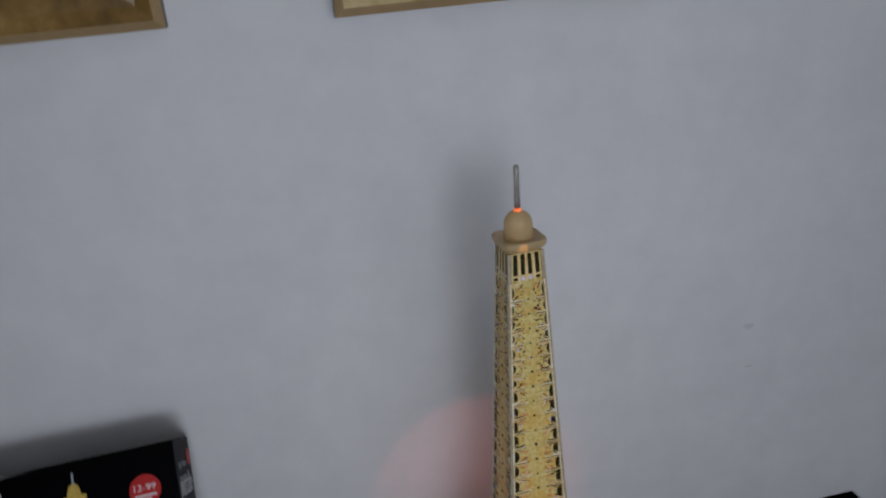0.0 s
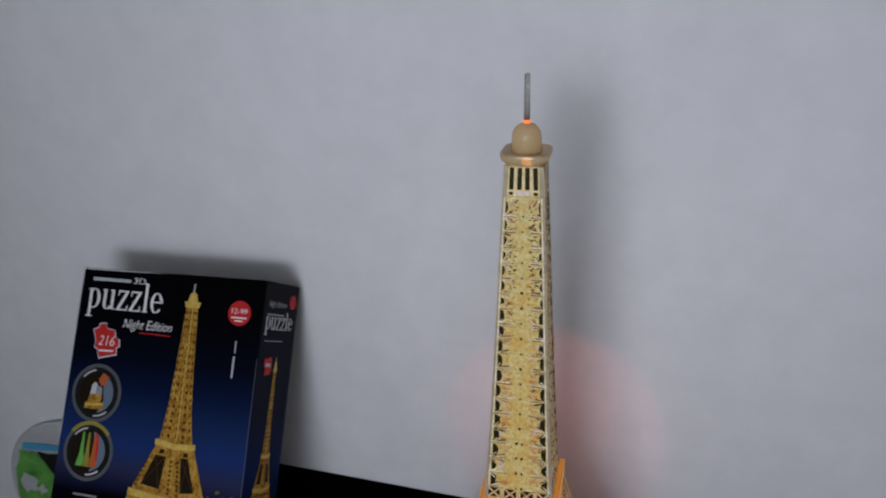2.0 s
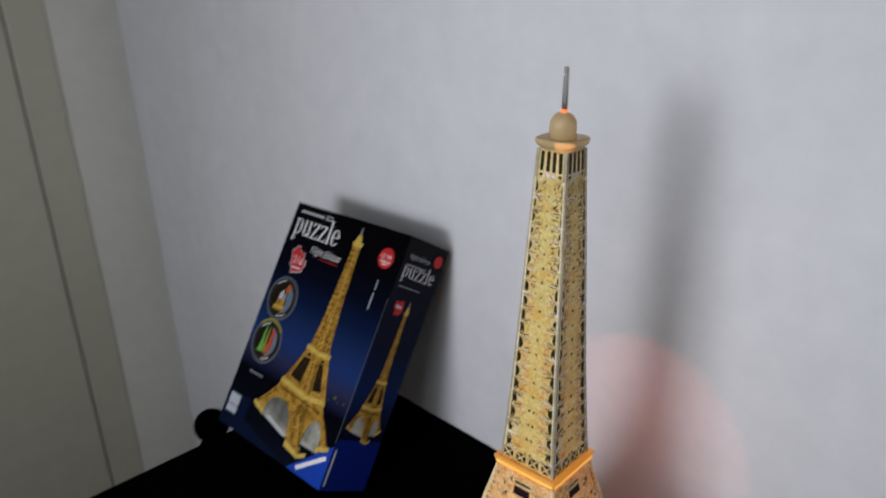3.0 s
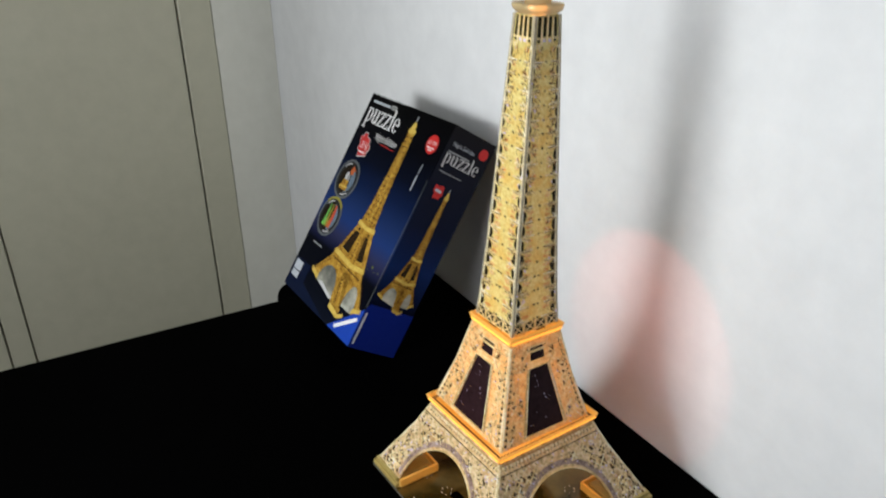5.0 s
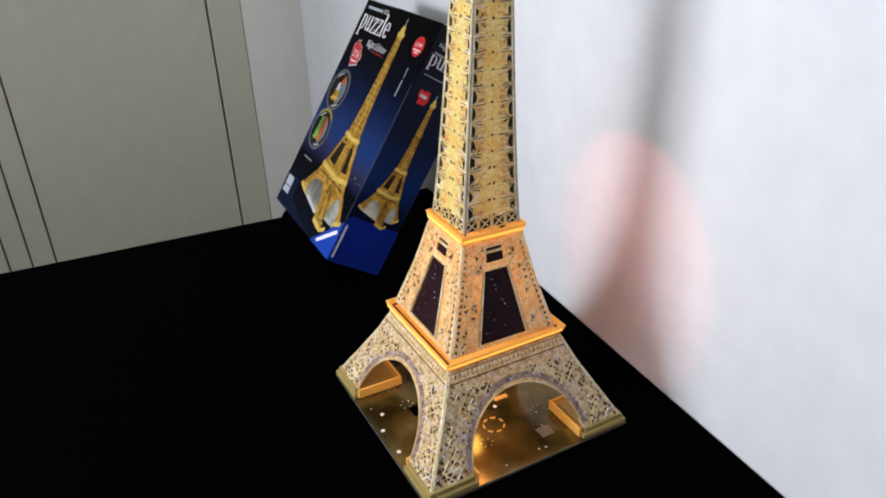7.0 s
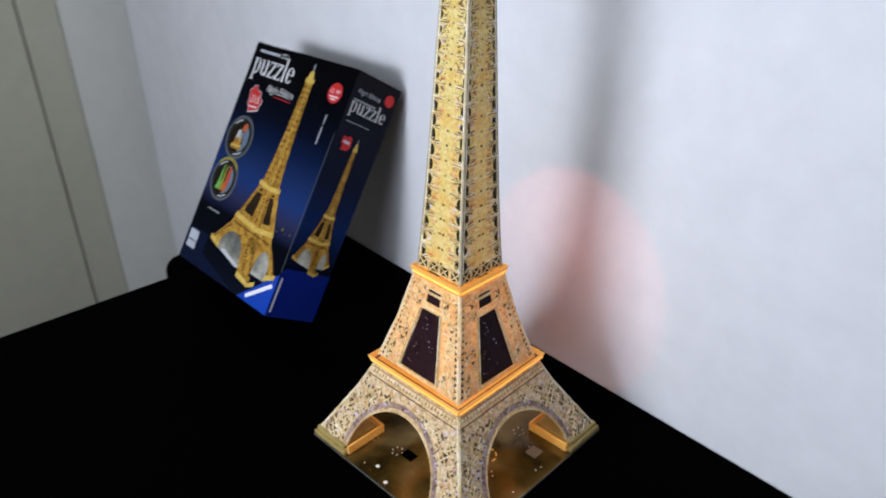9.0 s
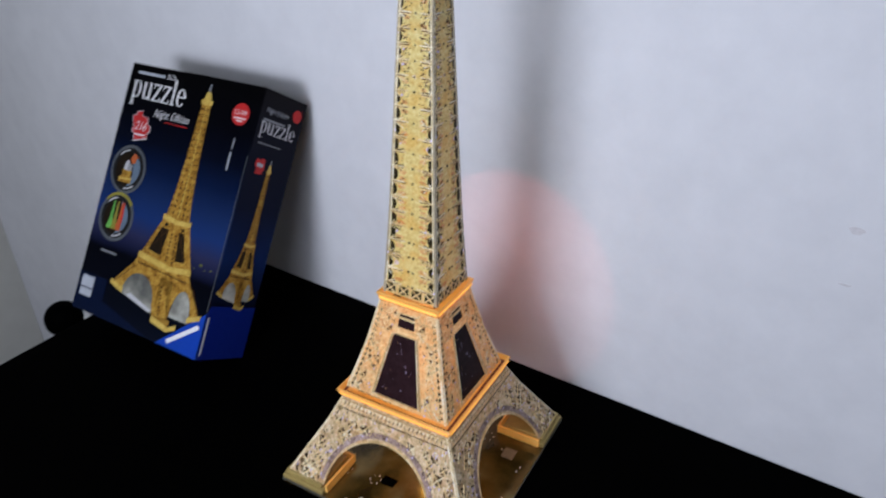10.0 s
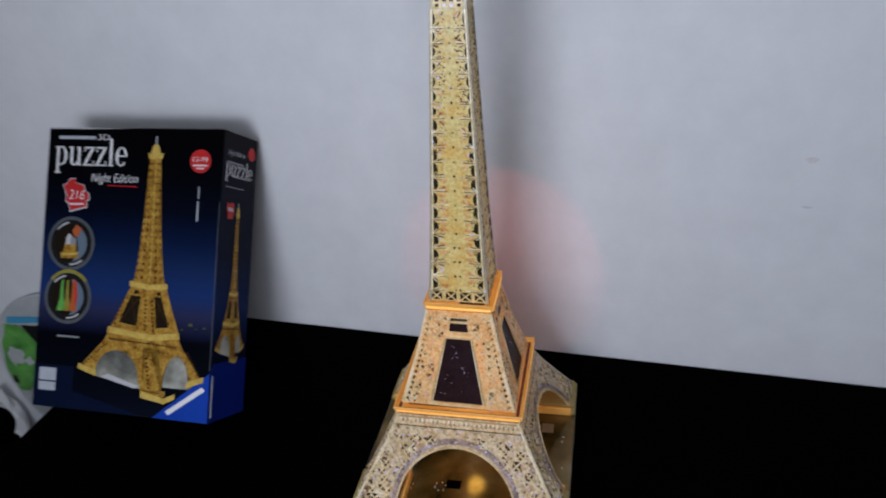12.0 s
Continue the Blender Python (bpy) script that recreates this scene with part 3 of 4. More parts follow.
# middle storey: four sloping sides with a tall dark window and two small ones
def middle_side():
    a, b = MID[0][0], MID[-1][0]
    ha, hb = span(a, MID), span(b, MID)
    W0, W1, Z0, Z1 = 0.0208, 0.0098, a + 0.003, 0.1472
    win = lambda z: W0 + (W1 - W0) * (z - Z0) / (Z1 - Z0)
    bm = bmesh.new()
    n = 8
    for s in (-1, 1):
        zs = [Z0 + (Z1 - Z0) * i / n for i in range(n + 1)]
        for za, zb in zip(zs, zs[1:]):
            extrude(bm, [(s * win(za), za), (s * span(za, MID), za), (s * span(zb, MID), zb), (s * win(zb), zb)], face(MID, 0), face(MID, -0.0015), 0)
    extrude(bm, [(-ha, a), (ha, a), (span(Z0, MID), Z0), (-span(Z0, MID), Z0)], face(MID, 0), face(MID, -0.0015), 0)
    s1, s2 = 0.1528, 0.1648
    for za, zb, x in ((Z1, s1, 0), (s2, b, 0)):
        extrude(bm, [(-span(za, MID), za), (span(za, MID), za), (span(zb, MID), zb), (-span(zb, MID), zb)], face(MID, 0), face(MID, -0.0015), 0)
    for s in (-1, 1):
        extrude(bm, [(s * 0.0078, s1), (s * span(s1, MID), s1), (s * span(s2, MID), s2), (s * 0.0068, s2)], face(MID, 0), face(MID, -0.0015), 0)
    rod(bm, MID, -0.0083, 0.1612, 0.0083, 0.1612, 0.0014, 0.0003, 1, -0.001)
    rod(bm, MID, -0.0086, 0.1652, 0.0086, 0.1652, 0.0009, 0.0005, 1)
    rod(bm, MID, -0.0115, Z1 + 0.0008, 0.0115, Z1 + 0.0008, 0.0009, 0.0007, 1)
    rod(bm, MID, -0.0108, Z1 + 0.0044, 0.0108, Z1 + 0.0044, 0.0009, 0.0007, 1)
    for s in (-1, 1):
        rod(bm, MID, s * (W0 + 0.0006), Z0, s * (W1 + 0.0006), Z1, 0.0008, 0.0008, 6)
        rod(bm, MID, s * (W0 + 0.0028), Z0, s * (W1 + 0.0022), Z1, 0.0006, 0.0006, 1)
        rod(bm, MID, s * (W0 + 0.0017), Z0, s * (W1 + 0.0014), Z1, 0.0005, 0.0003, 5)
        rod(bm, MID, s * (ha - 0.0012), a, s * (span(0.13, MID) - 0.001), 0.13, 0.0012, 0.0006, 6)
        rod(bm, MID, s * (span(0.13, MID) - 0.001), 0.13, s * (hb - 0.0008), b, 0.0012, 0.0006, 6)
        rod(bm, MID, s * (ha - 0.0058), a, s * (span(0.13, MID) - 0.0048), 0.13, 0.0006, 0.0005, 1)
        rod(bm, MID, s * (span(0.13, MID) - 0.0048), 0.13, s * (hb - 0.0036), b, 0.0006, 0.0005, 1)
    keep = lambda x, z: (abs(x) < span(z, MID) - 0.003 and (abs(x) > win(z) + 0.004 if z < Z1 + 0.001 else abs(x) > 0.0085 or z > s2 + 0.004))
    scatter(bm, MID, keep, -0.047, 0.047, a + 0.001, b - 0.002, 150, 34, 0.0030, 0.0005, (1, 3, 3, 3), 16, dark=(0.0003, 0.0006))
    lattice(bm, MID, keep, a + 0.001, b - 0.001, 0.0064, (1, 1, 6, 3), 0.26, darks=(7, 7, 3))
    corner_gaps(bm, MID, a + 0.004, b - 0.003, 0.0046, 0.0036, 0.0013)
    return to_mesh("storey_side", bm, [M_MID, M_ROD, M_HOLE, M_PEACH, M_LILAC, M_OCHRE, M_POST, M_BROWN]), (W0, W1, Z0, Z1, s1, s2)


me, (W0, W1, Z0, Z1, s1, s2) = middle_side()
bm = bmesh.new()
extrude(bm, [(-W0, Z0), (W0, Z0), (W1, Z1), (-W1, Z1)], face(MID, -0.0011), face(MID, -0.002), 0)
for i in range(18):
    z = rng.uniform(Z0 + 0.004, Z1 - 0.004)
    x = rng.uniform(-0.8, 0.8) * (W0 + (W1 - W0) * (z - Z0) / (Z1 - Z0))
    s = rng.choice((0.0002, 0.0003, 0.0004, 0.0006))
    lift = lambda out: lambda x, z: (x, -(span(Z0, MID) + (span(Z1, MID) - span(Z0, MID)) * (z - Z0) / (Z1 - Z0)) - out, z)
    extrude(bm, [(x - s, z), (x, z - s), (x + s, z), (x, z + s)], lift(-0.0009), lift(-0.0012), 1 if i % 4 else 2)
pane = to_mesh("window_pane", bm, [M_WINDOW, M_LILAC, M_PEACH])
bm = bmesh.new()
extrude(bm, [(-0.0079, s1), (0.0079, s1), (0.0069, s2), (-0.0069, s2)], face(MID, -0.0011), face(MID, -0.002), 0)
small = to_mesh("small_window", bm, M_WINDOW)
for q in UPPER:
    side = part("storey_side", me, None, tower, m=q)
    part("window_pane", pane, None, side, "dark night-blue window print")
    part("small_window", small, None, side)


# legs: four sides with a round arch
def arch_side():
    a, b = LEG[0][0], LEG[-1][0]
    R, ZC0 = 0.050, 0.010
    top = 0.0655
    bm = bmesh.new()
    n = 28
    ang = [math.pi * i / n for i in range(n + 1)]
    inner = [(-R * math.cos(t), max(a, ZC0 + R * 0.96 * math.sin(t))) for t in ang]
    for (xa, za), (xb, zb) in zip(inner, inner[1:]):
        if abs(za - a) < 1e-6 and abs(zb - a) < 1e-6:
            continue
        # the outer rim runs up the leg and then along the frieze
        def rim(x, z):
            t = math.atan2(z - ZC0, x)
            for i in range(60):
                r = R + 0.0007 * i
                px, pz = r * math.cos(t), ZC0 + r * math.sin(t)
                if pz >= top or abs(px) >= span(min(max(pz, a), b), LEG):
                    break
            return px, min(max(pz, a), top)
        extrude(bm, [(xa, za), (xb, zb), rim(xb, zb), rim(xa, za)], face(LEG, 0), face(LEG, -0.0015), 0)
    # feet of the side, below the arch's springing and out to the edge
    for s in (-1, 1):
        zs = [a, 0.022, 0.032, 0.042, 0.052, top]
        for za, zb in zip(zs, zs[1:]):
            xa, xb = (max(R * 0.4, math.sqrt(max(0, R * R - ((z - ZC0) / 0.96) ** 2)) + 0.004) for z in (za, zb))
            if span(zb, LEG) - xb > 0.002:
                extrude(bm, [(s * xa, za), (s * span(za, LEG), za), (s * span(zb, LEG), zb), (s * xb, zb)], face(LEG, 0.0002), face(LEG, -0.0015), 0)
    zs = [top, 0.0735, b]
    for za, zb in zip(zs, zs[1:]):
        extrude(bm, [(-span(za, LEG), za), (span(za, LEG), za), (span(zb, LEG), zb), (-span(zb, LEG), zb)], face(LEG, 0.0004), face(LEG, -0.0015), 0)
    sheet_bm = bm
    bm = bmesh.new()
    rod(bm, LEG, -span(0.0735, LEG), 0.0735, span(0.0735, LEG), 0.0735, 0.0006, 0.0007, 2)
    rod(bm, LEG, -span(0.0805, LEG), 0.0805, span(0.0805, LEG), 0.0805, 0.0008, 0.0008, 5)
    m = 27
    for i in range(m):
        x = (i - (m - 1) / 2) * 0.0037
        for z, q, k in ((0.0788, 0.0011, 6), (0.0767, 0.0005, 2), (0.0752, 0.0009, 1)):
            w = q * rng.uniform(0.7, 1.25)
            dx = 0.0 if k != 2 else 0.0014
            extrude(bm, [(x + dx + w * math.cos(t), z + w * math.sin(t)) for t in (0.4, 1.4, 2.6, 3.7, 4.7, 5.6)], face(LEG, 0.0012 if k != 2 else 0.0006), face(LEG, 0.0004), k)
        if rng.random() < 0.5:
            x += 0.0018
            extrude(bm, [(x - 0.0005, 0.0775), (x + 0.0005, 0.0775), (x, 0.0792)], face(LEG, 0.0006), face(LEG, 0.0004), 2)
    frieze, bm = bm, bmesh.new()
    rib = [(-(R + 0.001) * math.cos(t), ZC0 + (R + 0.001) * 0.96 * math.sin(t)) for t in ang]
    rib2 = [(-(R + 0.006) * math.cos(t), ZC0 + (R + 0.006) * 0.96 * math.sin(t)) for t in ang]
    for r, w in ((rib, 0.0007), ([(x * 0.955, z) for x, z in rib2], 0.0042)):
        for (xa, za), (xb, zb) in zip(r, r[1:]):
            if za > a and zb > a and zb < top and za < top:
                rod(bm, LEG, xa, za, xb, zb, w, 0.0009 if w < 0.002 else 0.0006, 1 if w < 0.002 else 3)
    for (x, z) in rib2[::2]:
        if a < z < top - 0.001:
            q = 0.0007
            extrude(bm, [(x - q, z), (x, z - q), (x + q, z), (x, z + q)], face(LEG, 0.0011), face(LEG, 0), rng.choice((1, 4)))
    rib_bm, bm = bm, sheet_bm
    for s in (-1, 1):
        for (za, ha), (zb, hb) in zip(LEG, LEG[1:]):
            rod(bm, LEG, s * (ha - 0.0008), za, s * (hb - 0.0008), zb, 0.0011, 0.0008, 6)
    keep = lambda x, z: abs(x) < span(min(max(z, a), b), LEG) - 0.002 and x * x + ((z - ZC0) / 0.96) ** 2 > (R + 0.005) ** 2
    scatter(bm, LEG, keep, -0.088, 0.088, a + 0.001, 0.072, 150, 210, 0.0034, 0.0007, (1, 6, 6), 60, dark=(0.0005, 0.0013))
    lattice(bm, LEG, keep, a + 0.001, 0.0725, 0.0068, (6, 1, 1), 0.6, darks=(2, 2, 7), skip=0.34)
    corner_gaps(bm, LEG, a + 0.004, 0.07, 0.0058, 0.0042, 0.0020)
    inks = [M_LEG, M_ROD, M_UMBER, M_VIOLET, M_LILAC, M_OCHRE, M_POST, M_BROWN]
    return to_mesh("arch_side", bm, inks), to_mesh("frieze", frieze, inks), to_mesh("arch_rib", rib_bm, inks)


M_VIOLET = surface("violet_brown_print", [(0.38, (0.1, 0.055, 0.04)), (0.52, (0.32, 0.21, 0.17)), (0.64, (0.52, 0.4, 0.38))], fine=500, coarse=90, rough=0.35)
me, frieze, arch_rib = arch_side()
for q in QUARTERS:
    side = part("arch_side", me, None, tower, m=q)
    part("frieze", frieze, None, side, "row of small pale arches")
    part("arch_rib", arch_rib, None, side, "violet-brown arch rib")

# ledges
def ledge(z0, z1, h, inner, name, m=None):
    bm = bmesh.new()
    rings = [(h - 0.003, z0), (h - 0.0004, z0), (h + 0.0016, z1 - 0.0005), (h + 0.0012, z1), (h + 0.0001, z1), (h - 0.0012, z0 + 0.0028), (inner, z0 + 0.0028), (inner, z0)]
    loops = [[bm.verts.new((sx * r, sy * r, z)) for sx, sy in ((-1, -1), (1, -1), (1, 1), (-1, 1))] for r, z in rings]
    for a, b in zip(loops, loops[1:] + loops[:1]):
        for i in range(4):
            bm.faces.new((a[i], a[(i + 1) % 4], b[(i + 1) % 4], b[i]))
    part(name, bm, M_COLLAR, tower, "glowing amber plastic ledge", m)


# adds thin emitting strips that draw the bright line of a lit ledge
def strip(z0, z1, h, name, m=None):
    for q in QUARTERS:
        bm = slab(-h + 0.001, -h - 0.0012, z0, h - 0.001, -h + 0.0004, z1, bevel=0.0004)
        part(name, bm, M_STRIP, tower, "thin emitting strip for the lit ledge's bright line", (m or Matrix()) @ q)


# shade of the gap behind the lower ledge, put in as dark red strips
bm = bmesh.new()
for s in (-1, 1):
    block(bm, -0.0505, s * 0.0493 - 0.0012, 0.0864, 0.0505, s * 0.0493 + 0.0012, 0.0872)
    block(bm, s * 0.0493 - 0.0012, -0.0480, 0.0864, s * 0.0493 + 0.0012, 0.0480, 0.0872)
part("recess_shade", bm, M_RECESS_SHADE, tower, "dark red strip for the shade behind the ledge")
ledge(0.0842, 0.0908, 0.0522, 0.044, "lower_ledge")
strip(0.0866, 0.0875, 0.0526, "ledge_glow_line")
strip(0.1728, 0.1743, 0.0269, "ledge_glow_line", LEANING)
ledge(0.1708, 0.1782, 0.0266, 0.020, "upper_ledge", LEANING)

# top: cornice, dome, spire
bm = bmesh.new()
rings = [(0.0112, 0.4198), (0.0116, 0.4206), (0.0126, 0.4216), (0.0142, 0.4228), (0.0149, 0.4246), (0.0150, 0.4266), (0.0143, 0.4274), (0.0130, 0.4268), (0.0118, 0.4264)]
N = 32
outline = []
for i in range(N):
    c, d = math.cos(2 * math.pi * (i + 0.5) / N), math.sin(2 * math.pi * (i + 0.5) / N)
    k = (abs(c) ** 5 + abs(d) ** 5) ** (-1 / 5)
    outline.append((c * k, d * k))
loops = [[bm.verts.new((x * q, y * q, z)) for x, y in outline] for q, z in rings]
for a, b in zip(loops, loops[1:]):
    for i in range(N):
        f = bm.faces.new((a[i], a[(i + 1) % N], b[(i + 1) % N], b[i]))
        f.smooth = True
bm.faces.new(loops[-1])
part("cornice", bm, M_DOME, tower, "milky amber plastic cornice", LEANING)
bm = lathe(bmesh.new(), [(0.0092, 0.4255), (0.0090, 0.4352)] + [(0.0090 * math.cos(t), 0.4352 + 0.0090 * math.sin(t)) for t in [math.pi / 2 * i / 10 for i in range(1, 10)]], 28)
part("dome", bm, M_DOME, tower, "milky amber plastic dome", LEANING)
part("spire_ring", lathe(bmesh.new(), [(0.0022, 0.4430), (0.0026, 0.4448), (0.0017, 0.4456)], 20), M_ROD_TIP, tower, "glowing red ring", LEANING)
part("spire", lathe(bmesh.new(), [(0.0019, 0.4445), (0.0017, 0.4715), (0.0012, 0.4727)], 20), M_ROD_CLEAR, tower, "grey clear plastic spire", LEANING)

# base
B = 0.092
# light caught along the plate's rim, put in as thin grey strips
for q in QUARTERS:
    part("plate_edge_glint", slab(-B - 0.0003, -B - 0.0003, 0.0022, B, -B, 0.0034), M_RING_INK, tower, "grey strip for light caught on the base plate's edge", q)
part("base_plate", slab(-B, -B, 0.0, B, B, 0.0035, bevel=0.0006), M_PLATE, tower, "bronze mirror-like base plate with printed lamps")
bm = bmesh.new()
block(bm, B - 0.043, -B + 0.0002, 0.0036, B - 0.0002, -B + 0.043, 0.0080, bevel=0.0008)
block(bm, B - 0.0405, -B + 0.0025, 0.0080, B - 0.0025, -B + 0.0405, 0.0125, bevel=0.0008)
foot = to_mesh("foot_block", bm, M_FOOT)
# foot bars are no lamps; their lit look comes from the material's emission
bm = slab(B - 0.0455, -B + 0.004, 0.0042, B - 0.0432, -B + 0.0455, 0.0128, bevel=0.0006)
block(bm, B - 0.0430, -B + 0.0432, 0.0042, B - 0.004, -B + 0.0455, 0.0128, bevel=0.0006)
lit = to_mesh("lit_foot_bar", bm, M_FOOT_LIT)
for q in QUARTERS:
    f = part("foot_block", foot, None, tower, "stepped olive-gold foot", q)
    part("lit_foot_bar", lit, None, f, "amber bar, LED light put in as faint emission")


def dot(bm, x, y, q, n=8):
    lathe(bm, [(q, 0.0035), (q * 0.7, 0.0039)], n)
    bmesh.ops.translate(bm, verts=bm.verts[-2 * n:], vec=(x, y, 0))


bm = bmesh.new()
for i in range(7):
    t = 2 * math.pi * i / 7
    arc = [(0.040 + q * math.cos(t + d), -0.004 + q * math.sin(t + d)) for q, ds in ((0.0092, (-0.25, 0, 0.25)), (0.0080, (0.25, 0, -0.25))) for d in ds]
    extrude(bm, arc, lambda x, y: (x, y, 0.0039), lambda x, y: (x, y, 0.0034))
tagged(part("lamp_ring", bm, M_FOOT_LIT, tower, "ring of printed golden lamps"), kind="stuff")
bm = bmesh.new()
for cx, cy in ((0.0414, 0.0386), (-0.049, -0.057), (0.05, -0.05), (-0.04, 0.045), (0.055, -0.02), (-0.02, -0.055)):
    for i in range(6):
        t = 2 * math.pi * i / 6 + 0.3
        dot(bm, cx + 0.0048 * math.cos(t), cy + 0.0048 * math.sin(t), 0.0005, 6)
# single dots: LED reflections on the plate, put in as pale spots
for x, y, q in ((-0.0188, -0.0787, 0.0020), (0.0001, -0.0865, 0.0019), (0.0288, -0.0858, 0.0019), (0.0209, 0.0093, 0.0020), (0.027, -0.0124, 0.0012), (0.084, -0.02, 0.0008), (0.082, 0.012, 0.0008), (0.083, 0.018, 0.0008), (-0.03, -0.084, 0.0007), (0.06, 0.03, 0.0007)):
    dot(bm, x, y, q, 8)
tagged(part("printed_lamps_and_glints", bm, M_SPARK, tower, "small printed lamp dots and painted LED reflections"), kind="stuff")
part("printed_block", slab(0.0115, 0.013, 0.0036, 0.016, 0.026, 0.0046, bevel=0.0003), M_FOOT_LIT, tower, "small amber printed block")
# reflection beside the foot bar, painted as a dull bronze square
part("plate_reflection", slab(0.062, 0.022, 0.0036, 0.073, 0.034, 0.0039, bevel=0.0001), M_PLATE_REFLECTION, tower, "dull bronze square standing for a reflection in the plate")
part("switch_slot", slab(-0.015, -0.056, 0.0036, -0.002, -0.047, 0.0042, bevel=0.0002), M_BLACK, tower, "black switch slot")

# ---- puzzle carton ----
CW, CD, CH, LEANS = 0.194, 0.067, 0.279, 32.2
carton = thing("puzzle_box", pose(-0.2445, -0.156, 0, 0, 0, 3.0) @ pose(0, 0, 0, -LEANS) @ pose(-CW, -CD, 0), "black and blue cardboard puzzle box leaning on the wall", "box")
bm = slab(0, 0, 0, CW, CD, CH, bevel=0.0007)
part("carton", bm, M_ART, carton)
part("side_print", slab(CW - 0.0002, 0.001, 0.001, CW + 0.0003, CD - 0.001, CH - 0.001), M_ART_SIDE, carton)


def front(u, v, lift=0.0004):
    return ((u + 0.033) * CW, -lift, (1 - v) * CH)


def flank(u, v, lift=0.0007):
    return (CW + lift, u * CD, (1 - v) * CH)


def sheet(name, outlines, mat, place, lift, label="", under=0.0003):
    bm = bmesh.new()
    for pts in outlines:
        extrude(bm, pts, lambda u, v: place(u, v, lift), lambda u, v: place(u, v, lift - under))
    bmesh.ops.remove_doubles(bm, verts=bm.verts[:], dist=0.00002)
    return part(name, bm, mat, carton, label)


def lettering(name, text, mat, place, u, v, height, width, lift=0.0006, shear=0.0, label="", thin=-0.006):
    """Flat printed letters: baseline start at (u, v), stretched to height and width (shares of the side)."""
    cu = bpy.data.curves.new(name, "FONT")
    cu.body, cu.shear, cu.offset = text, shear, thin
    tmp = new(name, cu)
    me = bpy.data.meshes.new_from_object(tmp)
    bpy.data.objects.remove(tmp)
    xs, ys = [p.co.x for p in me.vertices], [p.co.y for p in me.vertices]
    x0, wx, top_y = min(xs), max(xs) - min(xs), max(ys)
    for p in me.vertices:
        p.co = place(u + (p.co.x - x0) / wx * width, v - p.co.y / top_y * height, lift)
    me.materials.clear()
    me.materials.append(mat)
    return part(name, me, None, carton, label)


def disc(u, v, ru, aspect, n=36):
    return [(u + ru * math.cos(2 * math.pi * i / n), v + ru * aspect * math.sin(2 * math.pi * i / n)) for i in range(n)]


def ring_quads(u, v, r0, r1, aspect, n=36):
    a, b = disc(u, v, r0, aspect, n), disc(u, v, r1, aspect, n)
    return [(a[i], a[(i + 1) % n], b[(i + 1) % n], b[i]) for i in range(n)]


def printed_tower(place, du=0.0, su=1.0, dv=0.0, sv=1.0, lift=0.0005):
    knots = [(0.0, 0.008), (0.085, 0.095), (0.52, 0.546), (0.70, 0.716), (1.0, 1.0)]

    def lower(v):
        for (a, fa), (b, fb) in zip(knots, knots[1:]):
            if v <= b:
                return fa + (fb - fa) * (v - a) / (b - a)
        return v

    q = lambda *pts: [(du + su * (u - 0.008), dv + sv * lower(v)) for u, v in pts]
    dark = [q((0.515, 0.56), (0.57, 0.562), (0.555, 0.672), (0.455, 0.662)), q((0.648, 0.562), (0.685, 0.56), (0.735, 0.668), (0.665, 0.675)),
            q((0.535, 0.54), (0.56, 0.54), (0.557, 0.553), (0.53, 0.553)), q((0.66, 0.543), (0.68, 0.543), (0.683, 0.556), (0.662, 0.556))]
    sides = [(0.09, 0.03), (0.2, 0.04), (0.3, 0.049), (0.4, 0.062), (0.48, 0.078), (0.52, 0.09)]
    body = [q((0.605 + va / 100 - wa, va), (0.605 + va / 100 + wa, va), (0.605 + vb / 100 + wb, vb), (0.605 + vb / 100 - wb, vb)) for (va, wa), (vb, wb) in zip(sides, sides[1:])] + [
            q((0.515, 0.52), (0.612, 0.53), (0.64, 0.7), (0.41, 0.68)), q((0.612, 0.53), (0.708, 0.525), (0.79, 0.685), (0.64, 0.7)),
            q((0.40, 0.70), (0.64, 0.72), (0.64, 0.76), (0.37, 0.735)), q((0.64, 0.72), (0.79, 0.705), (0.815, 0.74), (0.64, 0.76))]
    n = 10
    for (ua, va), (ub, vb), (uo, vo), (up, vp), cu, hu, cv, hv in (((0.37, 0.735), (0.64, 0.76), (0.25, 0.83), (0.60, 0.91), 0.455, 0.125, 0.865, 0.10), ((0.64, 0.76), (0.815, 0.74), (0.71, 0.91), (0.92, 0.84), 0.79, 0.075, 0.885, 0.115)):
        inner = [(cu - hu * math.cos(math.pi * i / n), cv - hv * math.sin(math.pi * i / n)) for i in range(n + 1)]
        outer = [(uo + (ua - uo) * min(1, i / 2), vo + (va - vo) * min(1, i / 2)) if i <= 2 else ((ub + (up - ub) * (i - n + 2) / 2, vb + (vp - vb) * (i - n + 2) / 2) if i >= n - 2 else (ua + (ub - ua) * (i - 2) / (n - 4), va + (vb - va) * (i - 2) / (n - 4))) for i in range(n + 1)]
        for i in range(n):
            body.append(q(inner[i], inner[i + 1], outer[i + 1], outer[i]))
    body.append(q((0.60, 0.90), (0.735, 0.90), (0.735, 0.92), (0.62, 0.925)))
    body.append(q((0.6, 0.745), (0.69, 0.75), (0.715, 0.912), (0.605, 0.912)))
